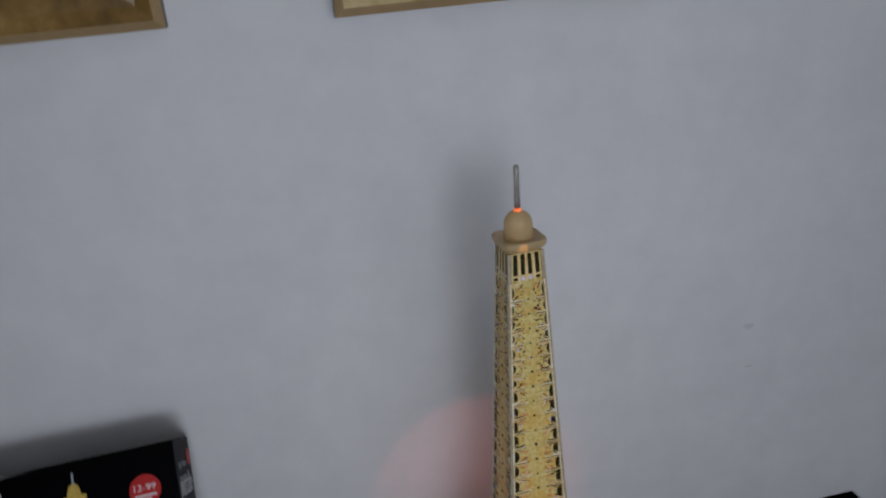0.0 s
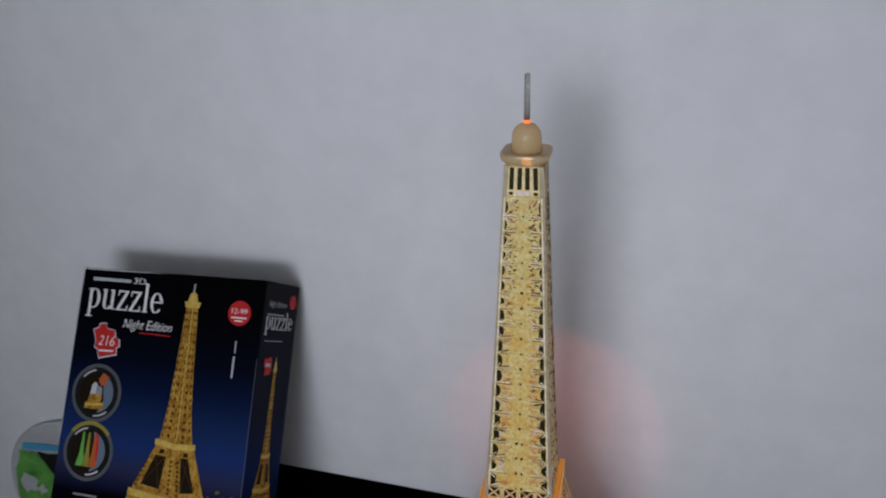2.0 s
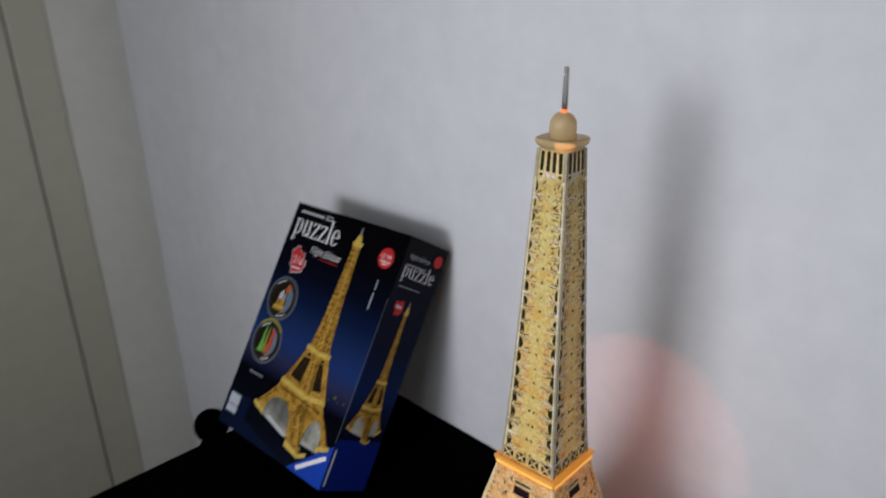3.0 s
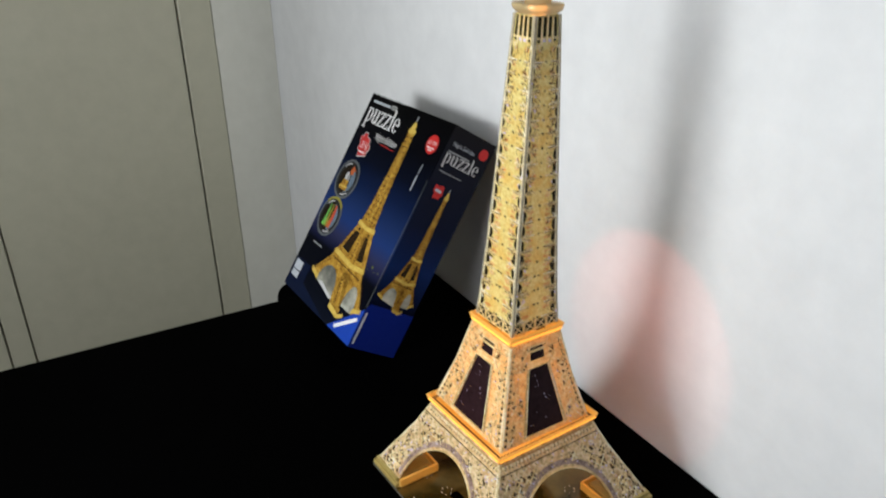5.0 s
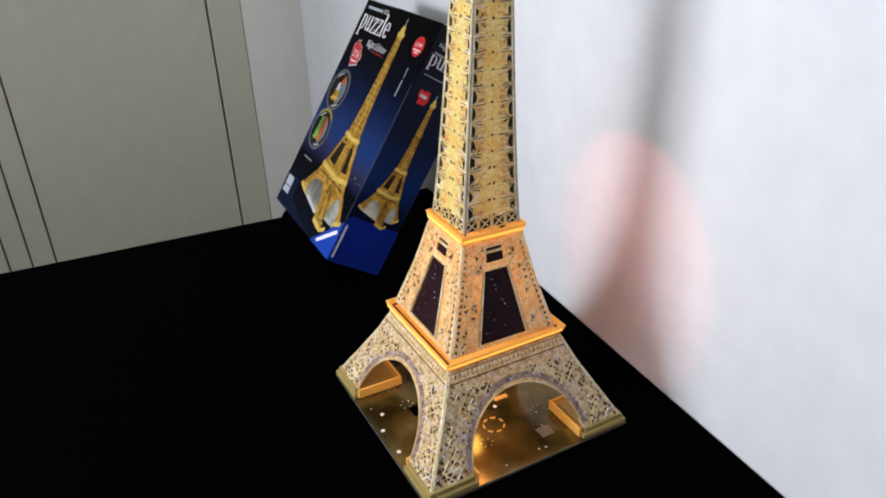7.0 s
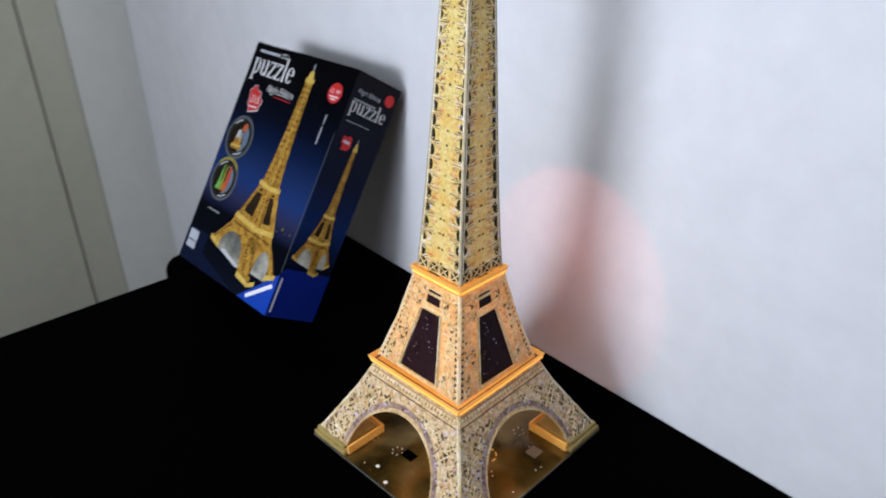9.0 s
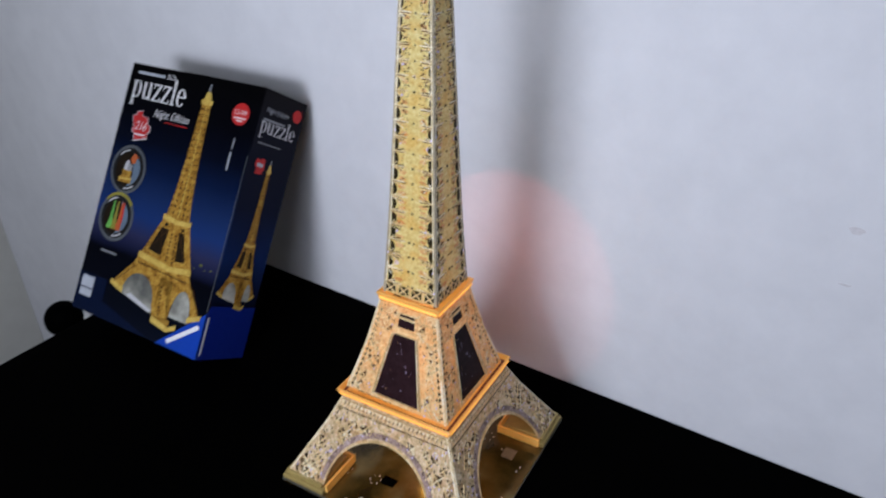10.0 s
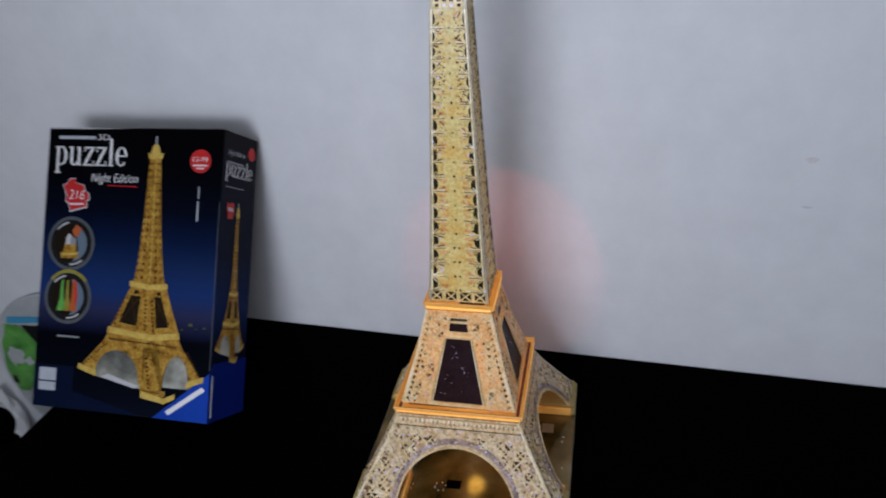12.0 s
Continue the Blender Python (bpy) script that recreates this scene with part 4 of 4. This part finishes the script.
    pale = [q((0.505, 0.508), (0.612, 0.518), (0.612, 0.537), (0.503, 0.527)), q((0.612, 0.518), (0.715, 0.512), (0.717, 0.53), (0.612, 0.537)),
            q((0.395, 0.68), (0.64, 0.70), (0.64, 0.722), (0.39, 0.703)), q((0.64, 0.70), (0.795, 0.685), (0.80, 0.708), (0.64, 0.722)),
            q((0.235, 0.825), (0.34, 0.845), (0.34, 0.868), (0.235, 0.845)), q((0.60, 0.905), (0.73, 0.925), (0.73, 0.945), (0.60, 0.93)), q((0.73, 0.925), (0.79, 0.905), (0.79, 0.925), (0.73, 0.945)), q((0.85, 0.86), (0.94, 0.835), (0.94, 0.855), (0.85, 0.88)),
            q((0.564, 0.078), (0.65, 0.078), (0.644, 0.096), (0.570, 0.096)), q((0.588, 0.054), (0.606, 0.044), (0.624, 0.054), (0.632, 0.078), (0.58, 0.078))]
    arches = [q(*[(0.455 - 0.125 * math.cos(math.pi * i / 12), 0.865 - 0.10 * math.sin(math.pi * i / 12)) for i in range(13)], (0.60, 0.90)), q(*[(0.79 - 0.07 * math.cos(math.pi * i / 12), 0.885 - 0.115 * math.sin(math.pi * i / 12)) for i in range(13)])]
    for arch in arches:
        sheet("printed_arch", [arch], M_ARCH_INK, place, lift, "pale printed arch")
    sheet("printed_tower", body, M_GOLD_INK, place, lift + 0.0001, "printed golden tower")
    for d in pale:
        sheet("printed_ledge", [d], M_PALE_GOLD_INK, place, lift + 0.0002)
    for d in dark:
        sheet("printed_window", [d], M_HOLE, place, lift + 0.0002)
    bars = []
    for (ua, va), (ub, vb), (uc, vc), (ud, vd) in ((dark[0][0], dark[0][1], dark[0][2], dark[0][3]), (dark[1][0], dark[1][1], dark[1][2], dark[1][3])):
        w = 0.004 * su
        bars += [[(ua, va), (ua + w, va), (uc, vc), (uc - w, vc)], [(ub - w, vb), (ub, vb), (ud + w, vd), (ud, vd)]]
    for d in bars:
        sheet("printed_bar", [d], M_GAP_INK, place, lift + 0.0003)
    seams = []
    for i in range(18):
        v = 0.105 + 0.0225 * i
        hw = 0.028 + 0.056 * ((v - 0.085) / 0.435) ** 1.5
        c = 0.606 + 0.004 * (v - 0.085)
        for side, k in ((-1, 0.5), (1, 0.5)):
            x, d = c + side * hw * k, hw * rng.uniform(0.08, 0.15)
            seams.append(q((x - d, v + 0.006), (x, v + 0.001), (x + d, v + 0.006), (x, v + 0.015)))
        seams.append(q((c - 0.0035, v), (c + 0.0035, v), (c + 0.0035, v + 0.012), (c - 0.0035, v + 0.012)))
        for side in (-1, 1):
            x = c + side * hw * 0.9
            seams.append(q((x - 0.0035, v + 0.003), (x + 0.0035, v + 0.003), (x + 0.0035, v + 0.013), (x - 0.0035, v + 0.013)))
    for (ua, va), (ub, vb), n in (((0.47, 0.66), (0.585, 0.55), 0), ((0.26, 0.832), (0.385, 0.745), 9), ((0.62, 0.78), (0.645, 0.90), 8), ((0.84, 0.75), (0.915, 0.835), 7), ((0.40, 0.725), (0.79, 0.738), 22), ((0.60, 0.57), (0.602, 0.69), 8), ((0.635, 0.57), (0.65, 0.69), 8), ((0.485, 0.565), (0.425, 0.675), 7)):
        for i in range(n):
            f = (i + 0.5) / n
            x, v = ua + (ub - ua) * f, va + (vb - va) * f
            seams.append(q((x - 0.009, v), (x, v - 0.005), (x + 0.009, v), (x, v + 0.005)))
    tagged(sheet("printed_lattice", seams, M_GAP_INK, place, lift + 0.0002), kind="stuff")
    sheet("printed_edge", [q((0.608, 0.09), (0.6115, 0.09), (0.616, 0.51), (0.611, 0.51))], M_PALE_GOLD_INK, place, lift + 0.00025)
    sheet("printed_spire", [q((0.603, 0.02), (0.609, 0.02), (0.609, 0.05), (0.603, 0.05))], M_SILVER_INK, place, lift + 0.0002)


AS = CW / CH


def serif_title(mat, place, u, v, unit, width, lift=0.0006):
    """The word puzzle in narrow serif letters: strokes in units of the small letters' height, from the baseline (u, v)."""
    quad = lambda x0, y0, x1, y1: [(x0, y0), (x1, y0), (x1, y1), (x0, y1)]

    def bowl(cx, cy, rx, ry, a0, a1, thick=0.13, thin=0.05, n=14):
        out = []
        for i in range(n):
            pair = []
            for t in (a0 + (a1 - a0) * i / n, a0 + (a1 - a0) * (i + 1) / n):
                c, d = math.cos(math.radians(t)), math.sin(math.radians(t))
                w = thin + (thick - thin) * abs(c)
                pair.append(((cx + (rx - w) * c, cy + (ry - w * 0.9) * d), (cx + rx * c, cy + ry * d)))
            out.append([pair[0][0], pair[0][1], pair[1][1], pair[1][0]])
        return out

    glyphs = {
        "p": [quad(0.08, -0.38, 0.2, 0.98), quad(0.0, -0.42, 0.3, -0.36), quad(0.0, 0.92, 0.09, 0.98)] + bowl(0.3, 0.5, 0.28, 0.5, -140, 140),
        "u": [quad(0.06, 0.2, 0.18, 0.98), quad(0.0, 0.92, 0.07, 0.98), quad(0.42, 0.02, 0.54, 0.98), quad(0.35, 0.92, 0.43, 0.98), quad(0.53, 0.0, 0.62, 0.06)] + bowl(0.26, 0.25, 0.2, 0.26, 180, 340),
        "z": [quad(0.03, 0.9, 0.5, 0.98), quad(0.0, 0.0, 0.5, 0.07), [(0.0, 0.05), (0.13, 0.05), (0.5, 0.92), (0.37, 0.92)], quad(0.03, 0.72, 0.07, 0.91), quad(0.46, 0.06, 0.5, 0.26)],
        "l": [quad(0.08, 0.02, 0.2, 1.42), quad(0.0, 1.37, 0.09, 1.43), quad(0.0, 0.0, 0.28, 0.06)],
        "e": bowl(0.27, 0.5, 0.27, 0.5, 20, 320) + [quad(0.1, 0.5, 0.5, 0.57), [(0.5, 0.5), (0.54, 0.5), (0.54, 0.68), (0.42, 0.72)]],
    }
    step = {"p": 0.68, "u": 0.7, "z": 0.58, "l": 0.36, "e": 0.6}
    total, x = sum(step[c] for c in "puzzle"), 0.0
    for i, c in enumerate("puzzle"):
        word = [[(u + (px + x) / total * width, v - py * unit) for px, py in q] for q in glyphs[c]]
        sheet("title_letter", word, mat, place, lift, "white serif title letter")
        x += step[c]


# worn pale edges of the cardboard
sheet("worn_edge", [[(0.9625, 0.25), (0.9655, 0.25), (0.9655, 0.82), (0.9625, 0.82)]], M_RING_INK, front, 0.0006, "pale worn edge of the cardboard")
sheet("worn_edge", [[(-0.032, 0.0015), (0.2, 0.0015), (0.45, 0.003), (0.2, 0.0055), (-0.032, 0.0055)]], M_GREYWHITE_INK, front, 0.0006, "pale worn edge of the cardboard")
sheet("worn_edge", [[(-0.032, 0.006), (-0.0275, 0.006), (-0.0295, 0.2), (-0.0285, 0.55), (-0.032, 0.6)]], M_GREYWHITE_INK, front, 0.0006, "pale worn edge of the cardboard")
printed_tower(front)
serif_title(M_WHITE_INK, front, 0.012, 0.136, 0.068, 0.43)
lettering("title_letters", "3D", M_WHITE_INK, front, 0.262, 0.044, 0.02, 0.065)
sheet("maker_bar", [[(0.03, 0.031), (0.245, 0.031), (0.245, 0.042), (0.03, 0.042)]], M_SILVER_INK, front, 0.0006, "silver bar")
lettering("subtitle_letters", "Night Edition", M_WHITE_INK, front, 0.235, 0.193, 0.030, 0.27, shear=0.25)
sheet("subtitle_underline", [[(0.33, 0.203), (0.50, 0.205), (0.50, 0.208), (0.33, 0.206)]], M_RED_INK, front, 0.0006)
sheet("red_dot", [disc(0.848, 0.112, 0.058, AS)], M_RED_INK, front, 0.0006, "red round age mark")
lettering("age_letters", "12-99", M_WHITE_INK, front, 0.808, 0.114, 0.017, 0.08, lift=0.0009)
sheet("age_bars", [[(0.808, 0.124), (0.888, 0.124), (0.888, 0.129), (0.808, 0.129)], [(0.828, 0.134), (0.868, 0.134), (0.868, 0.139), (0.828, 0.139)]], M_WHITE_INK, front, 0.0008)
badge = [(0.085, 0.195), (0.115, 0.19), (0.12, 0.178), (0.155, 0.178), (0.158, 0.195), (0.20, 0.205), (0.203, 0.228), (0.222, 0.235), (0.222, 0.258), (0.205, 0.262), (0.205, 0.283), (0.11, 0.29), (0.105, 0.262), (0.088, 0.252), (0.098, 0.235)]
badge = [(0.15 + (u - 0.15) * 0.99 + (v - 0.235) * 0.25, 0.24 + (v - 0.235) * 0.97 - (u - 0.15) * 0.10) for u, v in badge]
sheet("badge_edge", [[(0.155 + (u - 0.155) * 1.09, 0.241 + (v - 0.24) * 1.09) for u, v in badge]], M_GREYWHITE_INK, front, 0.0005, "white badge edge")
sheet("red_badge", [badge], M_RED_INK, front, 0.0007, "red jigsaw-shaped badge")
lettering("badge_letters", "216", M_WHITE_INK, front, 0.112, 0.257, 0.033, 0.09, lift=0.0010, shear=0.15)
sheet("badge_bar", [[(0.12, 0.272), (0.20, 0.27), (0.20, 0.276), (0.12, 0.278)]], M_WHITE_INK, front, 0.0009)
sheet("small_print_column", [[(0.845, 0.2), (0.851, 0.2), (0.851, 0.24), (0.845, 0.24)], [(0.842, 0.25), (0.851, 0.25), (0.851, 0.318), (0.842, 0.318)]], M_SILVER_INK, front, 0.0006)
for cv in (0.415, 0.605):
    sheet("picture_ring", ring_quads(0.14, cv, 0.121, 0.138, AS), M_RING_INK, front, 0.0007, "dim grey ring")
    sheet("picture_ring", ring_quads(0.14, cv, 0.096, 0.121, AS), M_BLACK_PLASTIC, front, 0.0006, "black ring")
    sheet("picture_disc", [disc(0.14, cv, 0.096, AS)], M_HOLE, front, 0.0005)
    sky = disc(0.14, cv, 0.094, AS)
    sheet("picture_sky", [sky[28:] + sky[:9] + [(0.185, cv + 0.02), (0.175, cv - 0.02)]], M_SKY_INK, front, 0.00065, "pale blue sky")
    letters = ring_quads(0.14, cv, 0.104, 0.112, AS)
    sheet("ring_letters", letters[22:26], M_GREYWHITE_INK, front, 0.0008, "pale curved lettering bar")
    sheet("ring_letters", letters[5:9], M_GREYWHITE_INK, front, 0.0008, "pale curved lettering bar")
sheet("picture_glow", ring_quads(0.14, 0.605, 0.123, 0.140, AS)[22:32], M_GLOW_INK, front, 0.0008, "yellow-green glow on the ring")
sheet("picture_tower", [[(0.085, 0.468), (0.185, 0.468), (0.183, 0.446), (0.172, 0.443), (0.17, 0.418), (0.105, 0.418), (0.10, 0.443), (0.088, 0.446)]], M_GOLD_INK, front, 0.0008)
sheet("picture_ledge", [[(0.084, 0.452), (0.186, 0.446), (0.187, 0.453), (0.085, 0.46)]], M_PALE_GOLD_INK, front, 0.0009)
sheet("picture_top", [[(0.108, 0.42), (0.135, 0.418), (0.14, 0.385), (0.125, 0.38), (0.112, 0.392)]], M_GREYWHITE_INK, front, 0.0009)
sheet("picture_top", [[(0.135, 0.42), (0.17, 0.418), (0.168, 0.395), (0.14, 0.39)]], M_GREY_INK, front, 0.0009)
sheet("picture_arrow", [[(0.145, 0.37), (0.168, 0.348), (0.205, 0.362), (0.185, 0.372), (0.192, 0.385), (0.16, 0.39)]], M_RUST_INK, front, 0.001)
for u, ink in ((0.105, M_GREEN_INK), (0.137, M_GLOW_INK), (0.172, M_RUST_INK)):
    sheet("picture_tower", [[(u - 0.026, 0.655), (u - 0.010, 0.61), (u - 0.005, 0.545), (u + 0.005, 0.545), (u + 0.010, 0.61), (u + 0.024, 0.655)]], ink, front, 0.0008)
sheet("picture_glow", [[(0.172, 0.545), (0.188, 0.55), (0.197, 0.6), (0.192, 0.652), (0.176, 0.655)]], M_RED_INK, front, 0.0007)
for u, v, w in ((0.845, 0.672, 0.012), (0.80, 0.69, 0.006), (0.875, 0.685, 0.005), (0.92, 0.68, 0.007), (0.76, 0.70, 0.005)):
    sheet("horizon_lamp", [disc(u, v, w, AS * 0.7, 10)], M_HORIZON_INK, front, 0.0005)
sheet("ground_print", [[(-0.03, 0.85), (0.2, 0.85), (0.2, 0.935), (0.6, 0.997), (-0.03, 0.997)]], M_DEEP_INK, front, 0.00045, "deep navy lower corner")
sheet("ground_glow", [[(0.40, 0.862), (0.58, 0.895), (0.56, 0.905), (0.36, 0.875)]], M_GREYWHITE_INK, front, 0.00075, "pale light on the printed square")
sheet("size_bars", [[(0.09, 0.742), (0.22, 0.742), (0.22, 0.748), (0.09, 0.748)]], M_GREY_INK, front, 0.0006)
sheet("white_label", [[(0.0, 0.86), (0.10, 0.86), (0.10, 0.905), (0.0, 0.905)], [(0.0, 0.91), (0.10, 0.91), (0.10, 0.94), (0.0, 0.94)]], M_SILVER_INK, front, 0.0006, "pale blue-white label")
sheet("maker_corner", [[(0.665, 0.998), (0.965, 0.998), (0.965, 0.83)]], M_BLUE_INK, front, 0.0006, "blue triangular maker's corner")
sheet("maker_bar", [[(0.735, 0.972), (0.752, 0.984), (0.945, 0.89), (0.928, 0.878)]], M_WHITE_INK, front, 0.0009, "white bar")
sheet("maker_corner", [[(0.002, 0.998), (0.998, 0.998), (0.998, 0.80), (0.05, 0.80), (0.002, 0.82)]], M_BLUE_INK_SHADE, flank, 0.0007, "blue maker's corner, darkened for the less lit side")
sheet("maker_bar", [[(0.03, 0.84), (0.065, 0.84), (0.065, 0.98), (0.03, 0.98)]], M_SILVER_INK, flank, 0.001, "pale bar")
printed_tower(flank, du=-0.19, su=1.15, dv=0.225, sv=0.62, lift=0.0009)
serif_title(M_GREYWHITE_INK, flank, 0.07, 0.155, 0.042, 0.80, 0.0010)
lettering("subtitle_letters", "Night Edition", M_SILVER_INK, flank, 0.12, 0.080, 0.018, 0.50, lift=0.001, shear=0.25)
sheet("subtitle_bar", [[(0.10, 0.19), (0.62, 0.19), (0.62, 0.1935), (0.10, 0.1935)]], M_GREY_INK, flank, 0.001)
sheet("maker_bar", [[(0.10, 0.103), (0.58, 0.103), (0.58, 0.110), (0.10, 0.110)]], M_GREY_INK, flank, 0.001)
sheet("red_dot", [disc(0.81, 0.058, 0.10, CD / CH)], M_RED_INK, flank, 0.001)
badge = [(0.24, 0.245), (0.34, 0.25), (0.36, 0.24), (0.44, 0.245), (0.46, 0.29), (0.43, 0.295), (0.42, 0.308), (0.26, 0.311), (0.27, 0.285), (0.22, 0.275)]
badge = [(0.27 + (u - 0.34) * 0.9, 0.272 + (v - 0.275) * 0.85) for u, v in badge]
sheet("red_badge", [badge], M_RED_INK, flank, 0.001)
sheet("badge_bar", [[(0.20, 0.262), (0.33, 0.264), (0.33, 0.276), (0.20, 0.274)]], M_SILVER_INK, flank, 0.0013)

# ---- things at the table's left end ----
post = thing("bed_post", pose(-0.591, -0.168, ZF), "black turned post with a round knob beside the table", "post")
part("shaft", lathe(bmesh.new(), [(0.022, 0.0), (0.022, 0.55), (0.017, 0.60), (0.017, 0.645), (0.021, 0.655), (0.012, 0.662)], 24), M_BLACK, post)
part("knob", lathe(bmesh.new(), [(0.010, 0.660)] + [(0.0245 * math.cos(t), 0.685 + 0.0245 * math.sin(t)) for t in [math.radians(a) for a in range(-60, 90, 10)]], 28), M_BLACK, post)

plate = thing("wall_plate", pose(-0.603, -0.001, -0.134, 90, 0, 0), "round frosted wall plate with a green and blue print", "plate")
part("disc", lathe(bmesh.new(), [(0.02, 0.0), (0.125, 0.002), (0.143, 0.008), (0.145, 0.010), (0.142, 0.0115), (0.125, 0.009), (0.02, 0.008)], 56), M_FROST, plate)


def patch(name, pts, lift, mat, seed=0, jitter=0.0015):
    """A print with a wandering outline round the given corners."""
    g = random.Random(seed)
    out = []
    for (xa, za), (xb, zb) in zip(pts, pts[1:] + pts[:1]):
        for k in range(4):
            f = k / 4
            out.append((xa + (xb - xa) * f + g.uniform(-jitter, jitter), za + (zb - za) * f + g.uniform(-jitter, jitter)))
    bm = bmesh.new()
    extrude(bm, out, lambda x, z: (x, z, lift), lambda x, z: (x, z, lift - 0.001))
    part(name, bm, mat, plate)


patch("blue_band", [(-0.102, 0.086), (-0.02, 0.097), (-0.02, 0.105), (-0.096, 0.098)], 0.0118, M_CYAN_INK, 1, 0.0008)
patch("black_print", [(-0.078, 0.084), (0.0, 0.094), (0.02, 0.0), (-0.02, -0.05), (-0.075, 0.0), (-0.055, 0.042)], 0.0118, M_BLACK_PLASTIC, 2)
patch("green_print", [(-0.106, 0.084), (-0.079, 0.083), (-0.056, 0.042), (-0.076, 0.002), (-0.098, -0.03), (-0.133, -0.04), (-0.139, 0.0), (-0.128, 0.048)], 0.0122, M_GREEN_INK, 3, 0.003)
patch("pale_print", [(-0.112, 0.048), (-0.094, 0.036), (-0.1, 0.018), (-0.122, 0.01), (-0.126, 0.03)], 0.0126, M_FROST, 4, 0.003)
patch("pale_print", [(-0.088, 0.03), (-0.082, 0.022), (-0.092, 0.012), (-0.098, 0.02)], 0.0126, M_FROST, 5, 0.002)
patch("black_print", [(-0.135, -0.012), (-0.126, -0.012), (-0.127, -0.026), (-0.137, -0.024)], 0.0126, M_BLACK_PLASTIC, 6)
patch("blue_print", [(-0.084, -0.012), (-0.072, -0.014), (-0.075, -0.05), (-0.09, -0.04)], 0.0124, M_CYAN_INK, 7, 0.003)
patch("blue_print", [(-0.1, -0.09), (-0.07, -0.085), (-0.06, -0.115), (-0.085, -0.11)], 0.0124, M_CYAN_INK, 8, 0.003)
patch("black_print", [(-0.07, -0.02), (-0.02, -0.05), (-0.02, -0.12), (-0.05, -0.1), (-0.066, -0.06)], 0.0121, M_BLACK_PLASTIC, 9)

bag = bmesh.new()
bmesh.ops.create_icosphere(bag, subdivisions=4, radius=1.0)
for v in bag.verts:
    n = noise.noise(v.co * 2.2) * 0.28 + noise.noise(v.co * 6.0) * 0.08
    v.co = Vector((v.co.x * 0.04, v.co.y * 0.02, v.co.z * 0.085)) * (1 + n)
ob = tagged(new("plastic_bag", to_mesh("plastic_bag", bag, M_WHITE_INK)), "white crumpled plastic bag hanging on the wall", "bag")
ob.matrix_world = pose(-0.785, -0.026, -0.25)

# faint scuffs on the wall
for x, z, w, h in ((0.274, 0.235, 0.0052, 0.003), (0.277, 0.19, 0.0045, 0.001)):
    bm = bmesh.new()
    pts = [(x + w * math.cos(t) * (1 + 0.25 * math.sin(3 * t)), z + h * math.sin(t)) for t in [2 * math.pi * i / 14 for i in range(14)]]
    extrude(bm, pts, lambda u, v: (u, -0.0004, v), lambda u, v: (u, 0.0, v))
    part("scuff", bm, M_SCUFF, bpy.data.objects["wall_north"])

# ---- pictures on the wall ----
def picture(x0, x1, z0, z1, mat, label):
    ob = thing("picture_frame", pose(x0, 0, z0), label, "picture frame", group="pictures on the wall")
    w, h, b = x1 - x0, z1 - z0, 0.042
    prof = [(0, 0), (0, 0.012), (0.006, 0.017), (0.016, 0.014), (0.03, 0.017), (b - 0.004, 0.009), (b, 0.006), (b, 0.0)]
    corners = [((0, 0), (1, 1)), ((w, 0), (-1, 1)), ((w, h), (-1, -1)), ((0, h), (1, -1))]
    for i in range(4):
        bm = bmesh.new()
        (ax, az), (adx, adz) = corners[i]
        (bx, bz), (bdx, bdz) = corners[(i + 1) % 4]
        la = [bm.verts.new((ax + adx * p, -0.002 - d, az + adz * p)) for p, d in prof]
        lb = [bm.verts.new((bx + bdx * p, -0.002 - d, bz + bdz * p)) for p, d in prof]
        for k in range(len(prof) - 1):
            bm.faces.new((la[k], lb[k], lb[k + 1], la[k + 1])).material_index = (1, 2, 0, 0, 1, 1, 1)[k]
        bm.faces.new(la)
        bm.faces.new(lb)
        part("moulding", bm, [mat, M_WOOD_DARK, M_WOOD_TAN], ob)
    part("canvas", slab(b - 0.003, -0.006, b - 0.003, w - b + 0.003, -0.003, h - b + 0.003), M_CANVAS, ob)


picture(-0.50, -0.196, 0.563, 0.81, M_WOOD, "brown gilt wooden picture frame on the wall")
picture(-0.081, 0.22, 0.558, 0.81, M_WOOD_PALE, "pale gilt wooden picture frame on the wall")
